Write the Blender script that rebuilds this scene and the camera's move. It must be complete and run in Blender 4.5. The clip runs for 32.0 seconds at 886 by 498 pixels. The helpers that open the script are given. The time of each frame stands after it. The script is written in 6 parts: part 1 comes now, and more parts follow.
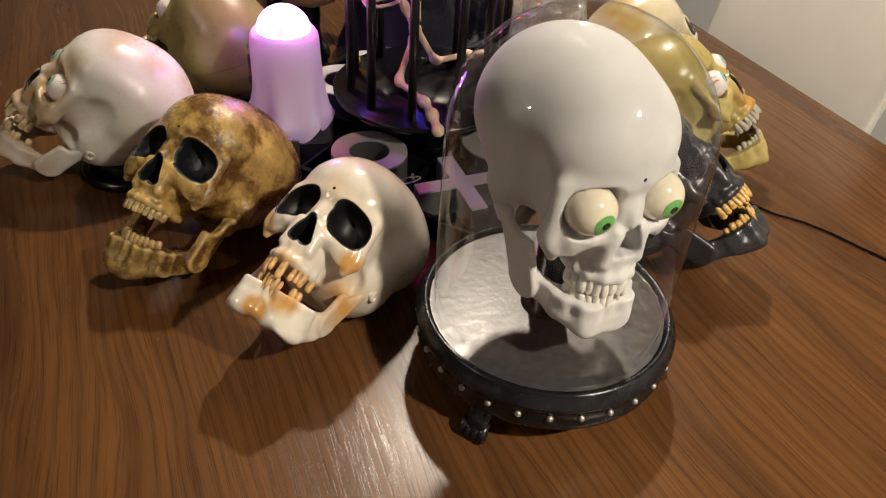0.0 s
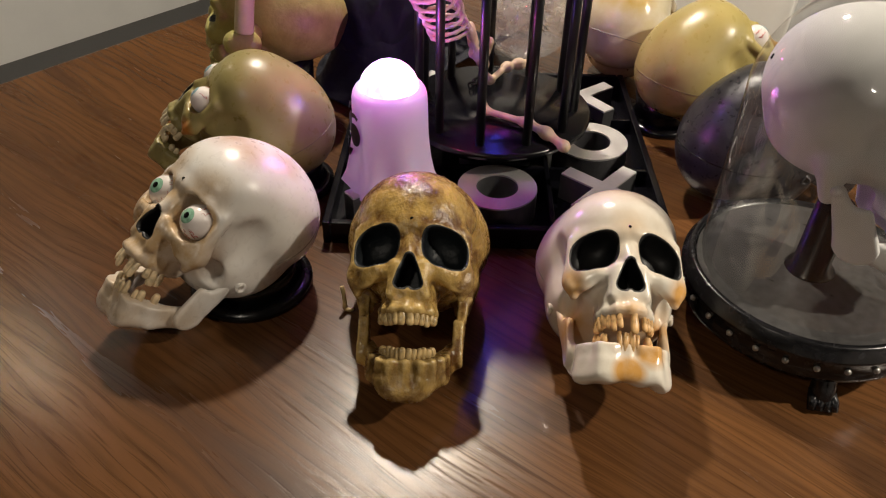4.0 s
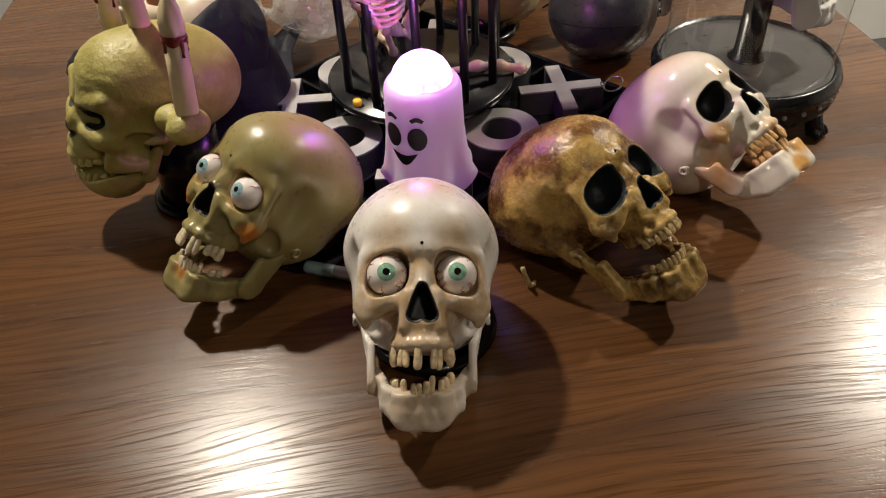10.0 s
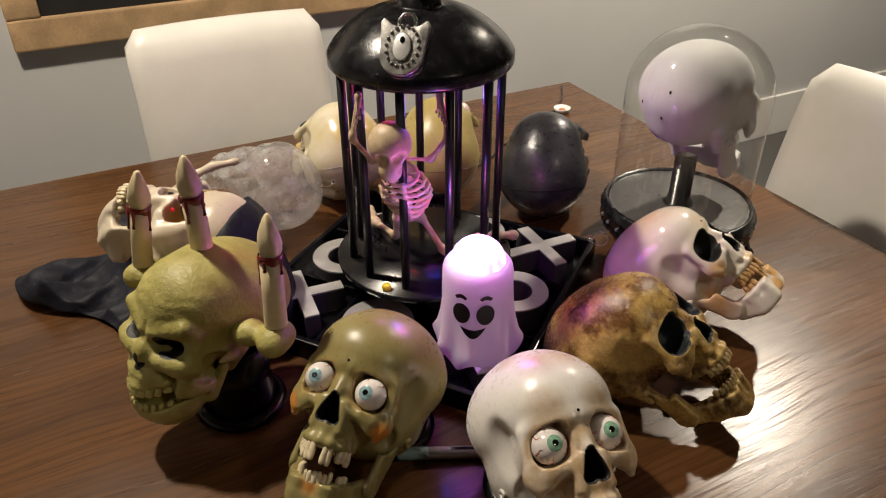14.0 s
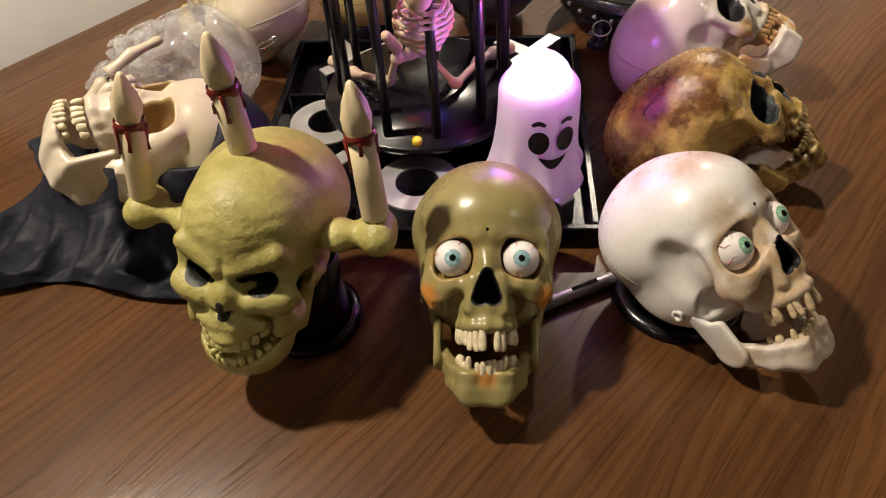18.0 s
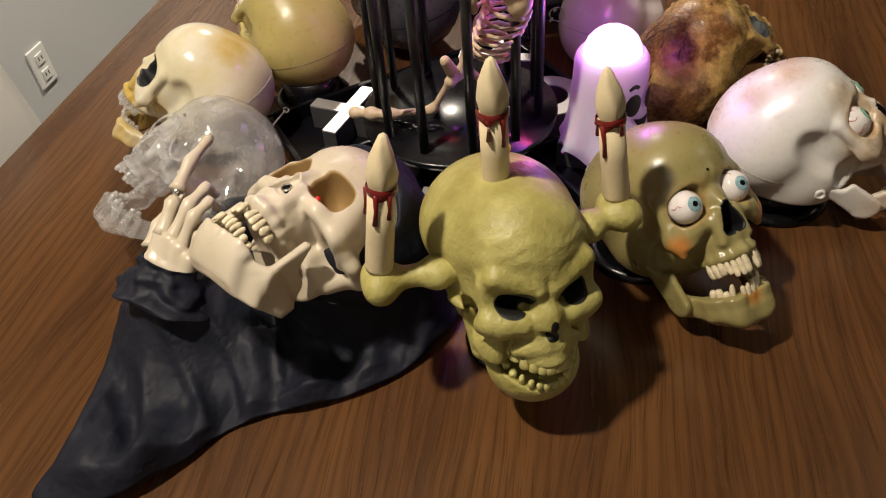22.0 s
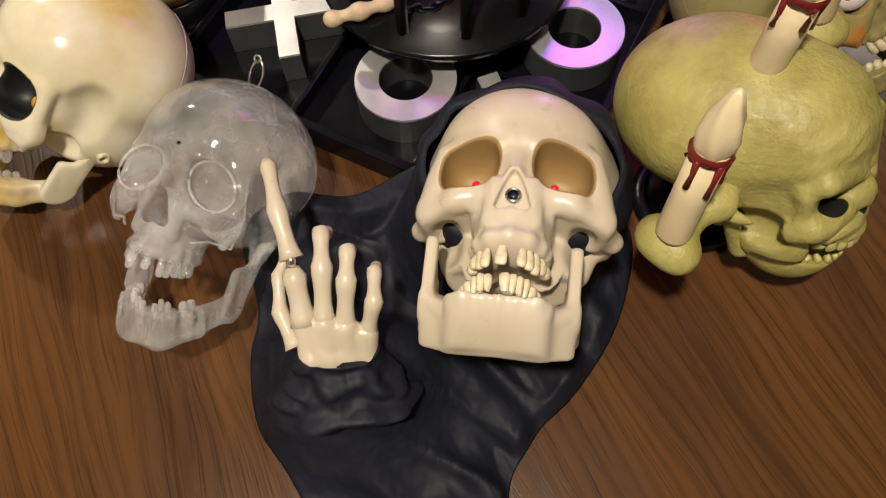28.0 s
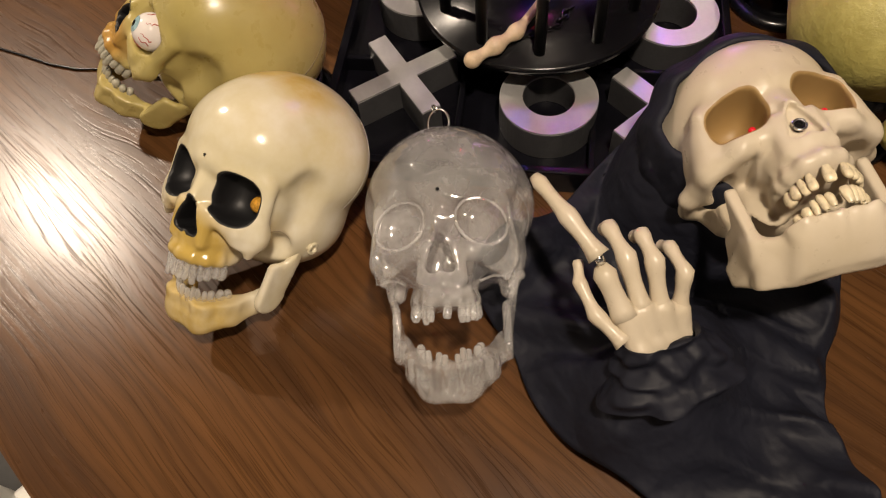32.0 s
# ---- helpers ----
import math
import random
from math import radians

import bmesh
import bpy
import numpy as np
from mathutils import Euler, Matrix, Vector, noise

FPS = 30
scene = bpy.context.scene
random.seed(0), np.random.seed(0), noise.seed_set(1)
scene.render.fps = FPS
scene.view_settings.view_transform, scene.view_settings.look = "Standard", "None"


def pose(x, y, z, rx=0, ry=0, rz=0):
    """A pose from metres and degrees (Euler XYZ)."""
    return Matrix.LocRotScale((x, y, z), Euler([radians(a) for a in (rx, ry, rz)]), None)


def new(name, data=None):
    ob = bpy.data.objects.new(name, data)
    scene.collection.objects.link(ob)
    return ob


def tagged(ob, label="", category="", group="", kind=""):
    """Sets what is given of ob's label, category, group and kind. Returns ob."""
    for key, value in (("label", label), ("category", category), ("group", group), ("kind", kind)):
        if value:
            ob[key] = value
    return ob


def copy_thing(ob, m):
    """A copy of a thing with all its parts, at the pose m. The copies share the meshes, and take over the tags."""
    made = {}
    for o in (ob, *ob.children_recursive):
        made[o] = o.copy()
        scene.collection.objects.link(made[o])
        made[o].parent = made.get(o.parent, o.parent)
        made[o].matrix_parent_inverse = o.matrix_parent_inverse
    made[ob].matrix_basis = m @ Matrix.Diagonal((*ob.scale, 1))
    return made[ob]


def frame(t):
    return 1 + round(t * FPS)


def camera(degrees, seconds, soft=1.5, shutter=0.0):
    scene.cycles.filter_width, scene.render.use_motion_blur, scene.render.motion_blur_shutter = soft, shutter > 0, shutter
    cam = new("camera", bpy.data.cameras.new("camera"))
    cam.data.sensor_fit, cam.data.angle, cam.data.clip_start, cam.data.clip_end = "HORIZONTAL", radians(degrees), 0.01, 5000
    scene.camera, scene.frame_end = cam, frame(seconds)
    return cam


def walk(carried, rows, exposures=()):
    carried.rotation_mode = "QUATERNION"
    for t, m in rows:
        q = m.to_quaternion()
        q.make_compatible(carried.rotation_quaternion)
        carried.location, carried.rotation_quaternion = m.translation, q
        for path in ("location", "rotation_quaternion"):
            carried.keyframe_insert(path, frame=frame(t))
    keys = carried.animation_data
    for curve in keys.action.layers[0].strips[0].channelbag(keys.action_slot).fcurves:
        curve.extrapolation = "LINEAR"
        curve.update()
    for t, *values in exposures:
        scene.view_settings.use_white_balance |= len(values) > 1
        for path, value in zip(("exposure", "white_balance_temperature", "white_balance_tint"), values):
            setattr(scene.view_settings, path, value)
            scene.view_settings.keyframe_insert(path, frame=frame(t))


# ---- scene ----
cam = camera(61.1, 32.0, soft=1.15)
METRES, EYE, TILT, LEAN, TURN = 3.7, 1.367, -39.23, -3.19, -22.6
ROWS = [
    (0.0, 0.0, 0.0, 0.0, -0.0, 0.0, 0.0),
    (0.5, -0.0167, 0.0025, 0.0053, -2.07, -0.42, 2.34),
    (1.0, -0.0386, 0.0085, 0.0115, -5.1, -1.07, 5.79),
    (1.5, -0.0637, 0.0111, 0.0159, -8.92, -1.68, 9.55),
    (2.0, -0.0856, 0.0149, 0.0214, -12.45, -2.31, 12.74),
    (2.5, -0.1031, 0.0203, 0.0267, -15.28, -2.52, 14.89),
    (3.0, -0.1179, 0.0256, 0.0325, -17.2, -2.63, 16.25),
    (3.5, -0.1306, 0.0297, 0.0374, -18.74, -3.05, 17.23),
    (4.0, -0.1415, 0.0352, 0.0403, -20.2, -4.01, 18.4),
    (4.5, -0.145, 0.0424, 0.0385, -21.87, -5.99, 19.8),
    (6.5, -0.1873, 0.069, 0.0723, -35.96, -14.24, 29.28),
    (7.0, -0.2061, 0.0751, 0.0815, -40.65, -15.96, 31.48),
    (7.5, -0.2183, 0.0823, 0.0894, -45.13, -18.02, 33.65),
    (8.0, -0.2297, 0.0921, 0.0978, -50.13, -20.47, 35.66),
    (8.5, -0.2422, 0.1036, 0.1053, -55.28, -23.1, 37.1),
    (9.0, -0.2494, 0.1201, 0.1136, -60.19, -25.9, 38.36),
    (9.5, -0.255, 0.1304, 0.129, -65.12, -29.58, 39.72),
    (10.0, -0.258, 0.1404, 0.1428, -70.93, -33.57, 41.14),
    (10.5, -0.2626, 0.155, 0.162, -77.47, -37.76, 41.96),
    (11.0, -0.2662, 0.1662, 0.1762, -83.18, -40.49, 42.28),
    (11.5, -0.2675, 0.1754, 0.19, -87.31, -41.41, 41.98),
    (12.0, -0.2695, 0.1811, 0.2028, -90.29, -40.79, 41.16),
    (12.5, -0.2726, 0.1858, 0.2151, -92.56, -39.38, 40.01),
    (13.0, -0.2748, 0.1882, 0.2214, -93.96, -37.94, 39.03),
    (13.5, -0.2725, 0.1899, 0.2233, -94.62, -37.77, 38.6),
    (14.0, -0.2734, 0.1969, 0.2229, -95.28, -39.04, 38.99),
    (14.5, -0.2761, 0.2096, 0.2214, -96.75, -42.35, 39.99),
    (15.0, -0.2682, 0.2187, 0.219, -99.62, -47.96, 41.2),
    (15.5, -0.2459, 0.2274, 0.2168, -103.68, -56.03, 42.29),
    (17.5, -0.2228, 0.2664, 0.2473, -120.98, -69.69, 37.58),
    (18.0, -0.2205, 0.2714, 0.2588, -123.27, -69.0, 36.15),
    (18.5, -0.2169, 0.2828, 0.2663, -125.78, -69.01, 34.57),
    (19.0, -0.2145, 0.2939, 0.2748, -128.55, -69.71, 33.0),
    (19.5, -0.2084, 0.3037, 0.2776, -131.36, -70.77, 31.78),
    (20.0, -0.1886, 0.3096, 0.2795, -134.1, -72.28, 30.89),
    (20.5, -0.1674, 0.3204, 0.2822, -137.98, -74.97, 29.91),
    (21.0, -0.1574, 0.3335, 0.2984, -143.41, -78.0, 27.63),
    (21.5, -0.1471, 0.3482, 0.3176, -150.78, -80.05, 23.14),
    (22.0, -0.1346, 0.3611, 0.3275, -154.51, -80.44, 20.88),
    (22.5, -0.1256, 0.3674, 0.3327, -156.89, -80.41, 19.15),
    (23.0, -0.1157, 0.3754, 0.3349, -159.2, -80.38, 17.53),
    (23.5, -0.0969, 0.3771, 0.3322, -162.19, -81.69, 15.65),
    (24.0, -0.0732, 0.3787, 0.3287, -165.75, -83.98, 13.47),
    (24.5, -0.0536, 0.3798, 0.3272, -169.86, -86.87, 10.3),
    (25.0, -0.0404, 0.3773, 0.3304, -173.9, -90.02, 6.67),
    (25.5, -0.028, 0.3682, 0.3299, -177.31, -93.63, 3.29),
    (27.5, -0.0042, 0.3337, 0.2958, -179.56, -105.15, -2.26),
    (28.0, 0.0064, 0.3368, 0.2995, -180.72, -104.56, -3.16),
    (28.5, 0.0184, 0.3417, 0.3037, -182.6, -103.28, -4.09),
    (29.0, 0.0282, 0.3447, 0.3049, -184.67, -101.56, -5.23),
    (29.5, 0.0349, 0.3477, 0.3044, -186.75, -100.14, -6.44),
    (30.0, 0.0449, 0.348, 0.2981, -188.77, -99.25, -7.6),
    (30.5, 0.0558, 0.3467, 0.2931, -190.42, -98.54, -8.68),
    (31.0, 0.0651, 0.3478, 0.2951, -192.06, -97.52, -9.74),
    (31.5, 0.0774, 0.3441, 0.295, -194.34, -96.47, -11.07),
    (32.0, 0.0891, 0.3416, 0.2927, -197.46, -95.5, -13.05),
]
walk(cam, [(t, pose(0, 0, EYE, TILT, LEAN, TURN) @ pose(METRES * x, METRES * y, METRES * z, 90 + pitch, roll, yaw)) for t, x, y, z, yaw, pitch, roll in ROWS],
     [(0.0, 0.28, 6400, 10), (4.0, 0.38, 6250, 9), (8.0, 0.48, 6050, 8), (10.0, 0.36, 6200, 9), (12.0, 0.13, 6300, 9), (15.0, 0.18, 6350, 10), (18.0, 0.44, 6350, 10), (20.0, 0.36, 6250, 9), (22.0, 0.16, 6150, 9),
      (28.0, 0.06, 6200, 9), (30.0, -0.16, 6400, 10), (31.0, -0.16, 6800, 15), (32.0, -0.16, 6700, 14)])

# ---- world and lights ----
world = bpy.data.worlds.new("world")
scene.world = world
world.use_nodes = True
world.node_tree.nodes["Background"].inputs[0].default_value = (1.0, 0.86, 0.70, 1)
world.node_tree.nodes["Background"].inputs[1].default_value = 0.002


def lamp(kind, name, m, energy, colour, size):
    data = bpy.data.lights.new(name, kind)
    data.energy, data.color = energy, colour
    if kind == "AREA":
        data.shape, data.size = "DISK", size
    elif kind == "SPOT":
        data.shadow_soft_size, data.spot_size, data.spot_blend = size, radians(125), 0.6
    else:
        data.shadow_soft_size = size
    ob = new(name, data)
    ob.matrix_world = m
    return ob


WARM = (1.0, 0.86, 0.68)
CEIL = 2.45
# First two follow the table's reflections; the last three are added fill lights.
DOWNLIGHTS_AND_FILLS = [(0.9, 1.62, 126), (0.98, -0.85, 205), (-1.45, 0.5, 22), (0.1, 2.95, 13), (-2.2, -1.3, 230)]
for lx, ly, power in DOWNLIGHTS_AND_FILLS:
    lamp("SPOT", "downlight_lamp", pose(lx, ly, CEIL - 0.03), power, WARM, 0.05)

# ---- tools for meshes ----


def material(name, colour, rough=0.5, metal=0.0, spec=0.5):
    m = bpy.data.materials.new(name)
    m.use_nodes = True
    b = m.node_tree.nodes["Principled BSDF"]
    b.inputs["Base Color"].default_value = (*colour, 1)
    b.inputs["Roughness"].default_value = rough
    b.inputs["Metallic"].default_value = metal
    b.inputs["Specular IOR Level"].default_value = spec
    return m


class Nodes:
    """Short ways to add and join nodes of one material."""

    def __init__(self, m):
        self.t = m.node_tree
        self.b = self.t.nodes["Principled BSDF"]

    def add(self, kind, **values):
        n = self.t.nodes.new(kind)
        for key, value in values.items():
            n.inputs[key.replace("_", " ")].default_value = value
        return n

    def join(self, a, b):
        self.t.links.new(a, b)

    def coords(self, scale=(1, 1, 1), what="Object"):
        c, m = self.add("ShaderNodeTexCoord"), self.add("ShaderNodeMapping")
        m.inputs["Scale"].default_value = scale
        self.join(c.outputs[what], m.inputs[0])
        return m.outputs[0]

    def noise(self, co, scale, detail=4.0, rough=0.55):
        n = self.add("ShaderNodeTexNoise", Scale=scale, Detail=detail, Roughness=rough)
        self.join(co, n.inputs["Vector"])
        return n.outputs["Fac"]

    def ramp(self, fac, stops):
        r = self.add("ShaderNodeValToRGB")
        e = r.color_ramp.elements
        while len(e) < len(stops):
            e.new(0.5)
        for k, (p, c) in zip(e, stops):
            k.position = p
            k.color = (*c, 1) if len(c) == 3 else c
        self.join(fac, r.inputs[0])
        return r.outputs[0]

    def mix(self, fac, a, b, mode="MIX"):
        n = self.t.nodes.new("ShaderNodeMix")
        n.data_type, n.blend_type = "RGBA", mode
        for value, slot in ((fac, n.inputs[0]), (a, n.inputs[6]), (b, n.inputs[7])):
            if isinstance(value, (int, float)):
                slot.default_value = value
            elif isinstance(value, tuple):
                slot.default_value = (*value, 1)
            else:
                self.join(value, slot)
        return n.outputs[2]

    def attr(self, name):
        n = self.t.nodes.new("ShaderNodeAttribute")
        n.attribute_name = name
        return n.outputs["Fac"]

    def bump(self, height, strength, distance):
        n = self.add("ShaderNodeBump", Strength=strength, Distance=distance)
        self.join(height, n.inputs["Height"])
        if self.b.inputs["Normal"].is_linked:
            self.join(self.b.inputs["Normal"].links[0].from_socket, n.inputs["Normal"])
        self.join(n.outputs[0], self.b.inputs["Normal"])


def grey(v):
    return (v, v, v)


def varied(name, colour, rough=0.5, metal=0.0, spread=0.25, scale=20, bump=0.1, fine=220, spec=0.5):
    """A plain surface with two scales of variation in colour, gloss and relief."""
    m = material(name, colour, rough, metal, spec)
    n = Nodes(m)
    co = n.coords()
    big, small = n.noise(co, scale, 5), n.noise(co, fine, 3)
    dark = tuple(c * (1 - spread) for c in colour)
    light = tuple(min(1, c * (1 + spread * 0.6)) for c in colour)
    c = n.ramp(big, [(0.3, dark), (0.7, light)])
    c = n.mix(0.25, c, n.ramp(small, [(0.3, dark), (0.7, light)]))
    n.join(c, n.b.inputs["Base Color"])
    n.join(n.ramp(big, [(0.25, grey(max(0.03, rough * 0.75))), (0.75, grey(min(1, rough * 1.25)))]), n.b.inputs["Roughness"])
    if bump:
        n.bump(small, bump, 0.001)
    return m


def thing(name, m, label, category, group="", kind=""):
    ob = new(name)
    ob.empty_display_size = 0.03
    ob.matrix_world = m
    return tagged(ob, label, category, group, kind)


def part(name, bm, mat, parent, label="", m=None, smooth=True):
    """One mesh object under a thing or a part, from a bmesh or a finished mesh."""
    if isinstance(bm, bmesh.types.BMesh):
        me = bpy.data.meshes.new(name)
        bmesh.ops.recalc_face_normals(bm, faces=bm.faces)
        bm.to_mesh(me)
        bm.free()
        me.polygons.foreach_set("use_smooth", [smooth] * len(me.polygons))
    else:
        me = bm
    if mat is not None and not me.materials:
        me.materials.append(mat)
    ob = new(name, me)
    if parent is not None:
        ob.parent = parent
    if m is not None:
        ob.matrix_basis = m
    if label:
        ob["label"] = label
    return ob


def lathe(profile, seg=48, wave=None):
    """A turned body from (radius, z) pairs; wave(angle, k) may move each ring's radius and z."""
    bm = bmesh.new()
    rings = []
    for k, (r, z) in enumerate(profile):
        if r < 1e-6:
            rings.append([bm.verts.new((0, 0, z))])
            continue
        ring = []
        for i in range(seg):
            a = 2 * math.pi * i / seg
            rr, zz = wave(a, k, r, z) if wave else (r, z)
            ring.append(bm.verts.new((rr * math.cos(a), rr * math.sin(a), zz)))
        rings.append(ring)
    for a, b in zip(rings, rings[1:]):
        for i in range(max(len(a), len(b))):
            j = (i + 1) % max(len(a), len(b))
            if len(a) == 1 and len(b) == 1:
                continue
            if len(a) == 1:
                bm.faces.new((a[0], b[i], b[j]))
            elif len(b) == 1:
                bm.faces.new((a[i], a[j], b[0]))
            else:
                bm.faces.new((a[i], a[j], b[j], b[i]))
    return bm


def tube(points, radii, seg=10, bm=None, closed=False):
    """A round bar along points; radii one number or one for each point."""
    bm = bm or bmesh.new()
    pts = [Vector(p) for p in points]
    if isinstance(radii, (int, float)):
        radii = [radii] * len(pts)
    rings = []
    up = Vector((0, 0, 1))
    for i, p in enumerate(pts):
        a = pts[i - 1] if (i or closed) else pts[0]
        b = pts[(i + 1) % len(pts)] if (i < len(pts) - 1 or closed) else pts[-1]
        d = (b - a).normalized()
        side = d.cross(up)
        if side.length < 0.05:
            side = d.cross(Vector((1, 0, 0)))
        side.normalize()
        over = side.cross(d)
        rings.append([bm.verts.new(p + radii[i] * (math.cos(t) * side + math.sin(t) * over)) for t in [2 * math.pi * k / seg for k in range(seg)]])
    pairs = list(zip(rings, rings[1:])) + ([(rings[-1], rings[0])] if closed else [])
    for a, b in pairs:
        for i in range(seg):
            bm.faces.new((a[i], a[(i + 1) % seg], b[(i + 1) % seg], b[i]))
    if not closed:
        bm.faces.new(rings[0][::-1])
        bm.faces.new(rings[-1])
    return bm


def block(sx, sy, sz, bevel=0.0, at=(0, 0, 0), seg=2, bm=None):
    """A box centred on at, with rounded edges."""
    own = bmesh.new()
    bmesh.ops.create_cube(own, size=1, matrix=Matrix.Diagonal((sx, sy, sz, 1)))
    if bevel:
        bmesh.ops.bevel(own, geom=own.edges[:], offset=bevel, segments=seg, profile=0.6, affect="EDGES")
    bmesh.ops.translate(own, vec=at, verts=own.verts)
    if bm is None:
        return own
    me = bpy.data.meshes.new("tmp")
    own.to_mesh(me)
    own.free()
    bm.from_mesh(me)
    bpy.data.meshes.remove(me)
    return bm


def ball(r, m=None, u=24, v=16):
    bm = bmesh.new()
    bmesh.ops.create_uvsphere(bm, u_segments=u, v_segments=v, radius=r, matrix=m or Matrix())
    return bm


def prism(outline, z0, z1, bevel=0.0):
    """An upright slab from a flat outline."""
    bm = bmesh.new()
    f = bm.faces.new([bm.verts.new((x, y, z0)) for x, y in outline])
    up = bmesh.ops.extrude_face_region(bm, geom=[f])
    bmesh.ops.translate(bm, vec=(0, 0, z1 - z0), verts=[v for v in up["geom"] if isinstance(v, bmesh.types.BMVert)])
    if bevel:
        bmesh.ops.bevel(bm, geom=bm.edges[:], offset=bevel, segments=2, profile=0.6, affect="EDGES")
    return bm


# ---- solid shapes from distance fields ----


def ell(p, c, r):
    x, y, z = (p[0] - c[0]) / r[0], (p[1] - c[1]) / r[1], (p[2] - c[2]) / r[2]
    k0 = np.sqrt(x * x + y * y + z * z)
    k1 = np.sqrt((x / r[0]) ** 2 + (y / r[1]) ** 2 + (z / r[2]) ** 2) + 1e-6
    return k0 * (k0 - 1) / k1


def cap(p, a, b, ra, rb=None):
    rb = ra if rb is None else rb
    d = [b[i] - a[i] for i in range(3)]
    h = sum((p[i] - a[i]) * d[i] for i in range(3)) / (sum(v * v for v in d) + 1e-12)
    h = np.clip(h, 0, 1)
    return np.sqrt(sum((p[i] - a[i] - d[i] * h) ** 2 for i in range(3))) - (ra + (rb - ra) * h)


def smin(a, b, k):
    h = np.maximum(k - np.abs(a - b), 0) / k
    return np.minimum(a, b) - h * h * k * 0.25


def smax(a, b, k):
    return -smin(-a, -b, k)


def nets(fn, lo, hi, h):
    """Surface of fn = 0 in a box, as vertices and four-sided faces (surface nets)."""
    axes = [np.arange(l, u + h, h, dtype=np.float32) for l, u in zip(lo, hi)]
    n = [len(a) for a in axes]
    grid = np.meshgrid(*axes, indexing="ij")
    v = fn(grid).astype(np.float32)
    cells = tuple(k - 1 for k in n)
    total, count = np.zeros((*cells, 3), np.float32), np.zeros(cells, np.float32)
    corner = {c: v[c[0]:c[0] + cells[0], c[1]:c[1] + cells[1], c[2]:c[2] + cells[2]] for c in [(i, j, k) for i in (0, 1) for j in (0, 1) for k in (0, 1)]}
    for a in corner:
        for ax in range(3):
            if a[ax]:
                continue
            b = tuple(1 if i == ax else a[i] for i in range(3))
            va, vb = corner[a], corner[b]
            cut = (va < 0) != (vb < 0)
            t = np.where(cut, va / np.where(cut, va - vb, 1), 0)
            for i in range(3):
                total[..., i] += np.where(cut, a[i] + (t if i == ax else 0), 0)
            count += cut
    on = count > 0
    index = np.full(cells, -1, np.int64)
    index[on] = np.arange(on.sum())
    base = np.argwhere(on)
    verts = (base + total[on] / count[on][:, None]) * h + np.array([a[0] for a in axes])
    faces = []
    for ax in range(3):
        o1, o2 = [(1, 2), (2, 0), (0, 1)][ax]
        lo_s, hi_s = [slice(1, -1)] * 3, [slice(1, -1)] * 3
        lo_s[ax], hi_s[ax] = slice(0, -1), slice(1, None)
        a, b = v[tuple(lo_s)], v[tuple(hi_s)]
        for flip, where in ((False, (a < 0) & (b >= 0)), (True, (a >= 0) & (b < 0))):
            ids = np.argwhere(where)
            ids[:, o1] += 1
            ids[:, o2] += 1
            quad = []
            for d1, d2 in ((-1, -1), (0, -1), (0, 0), (-1, 0)):
                c = ids.copy()
                c[:, o1] += d1
                c[:, o2] += d2
                quad.append(index[c[:, 0], c[:, 1], c[:, 2]])
            q = np.stack(quad, 1)
            faces.append(q[:, ::-1] if flip else q)
    return verts, np.concatenate(faces)


def net_mesh(name, fn, lo, hi, h, mat, masks=None):
    """A mesh from a distance field, with named masks of paint at its points."""
    verts, faces = nets(fn, lo, hi, h)
    me = bpy.data.meshes.new(name)
    me.vertices.add(len(verts))
    me.vertices.foreach_set("co", verts.astype(np.float32).ravel())
    me.loops.add(faces.size)
    me.loops.foreach_set("vertex_index", faces.astype(np.int32).ravel())
    me.polygons.add(len(faces))
    me.polygons.foreach_set("loop_start", np.arange(0, faces.size, 4, dtype=np.int32))
    me.polygons.foreach_set("use_smooth", np.ones(len(faces), dtype=bool))
    me.update(calc_edges=True)
    me.validate()
    if mat:
        me.materials.append(mat)
    for key, f in (masks or {}).items():
        a = me.attributes.new(key, "FLOAT", "POINT")
        a.data.foreach_set("value", np.clip(f([verts[:, 0], verts[:, 1], verts[:, 2]]), 0, 1).astype(np.float32))
    return me

# ---- materials ----


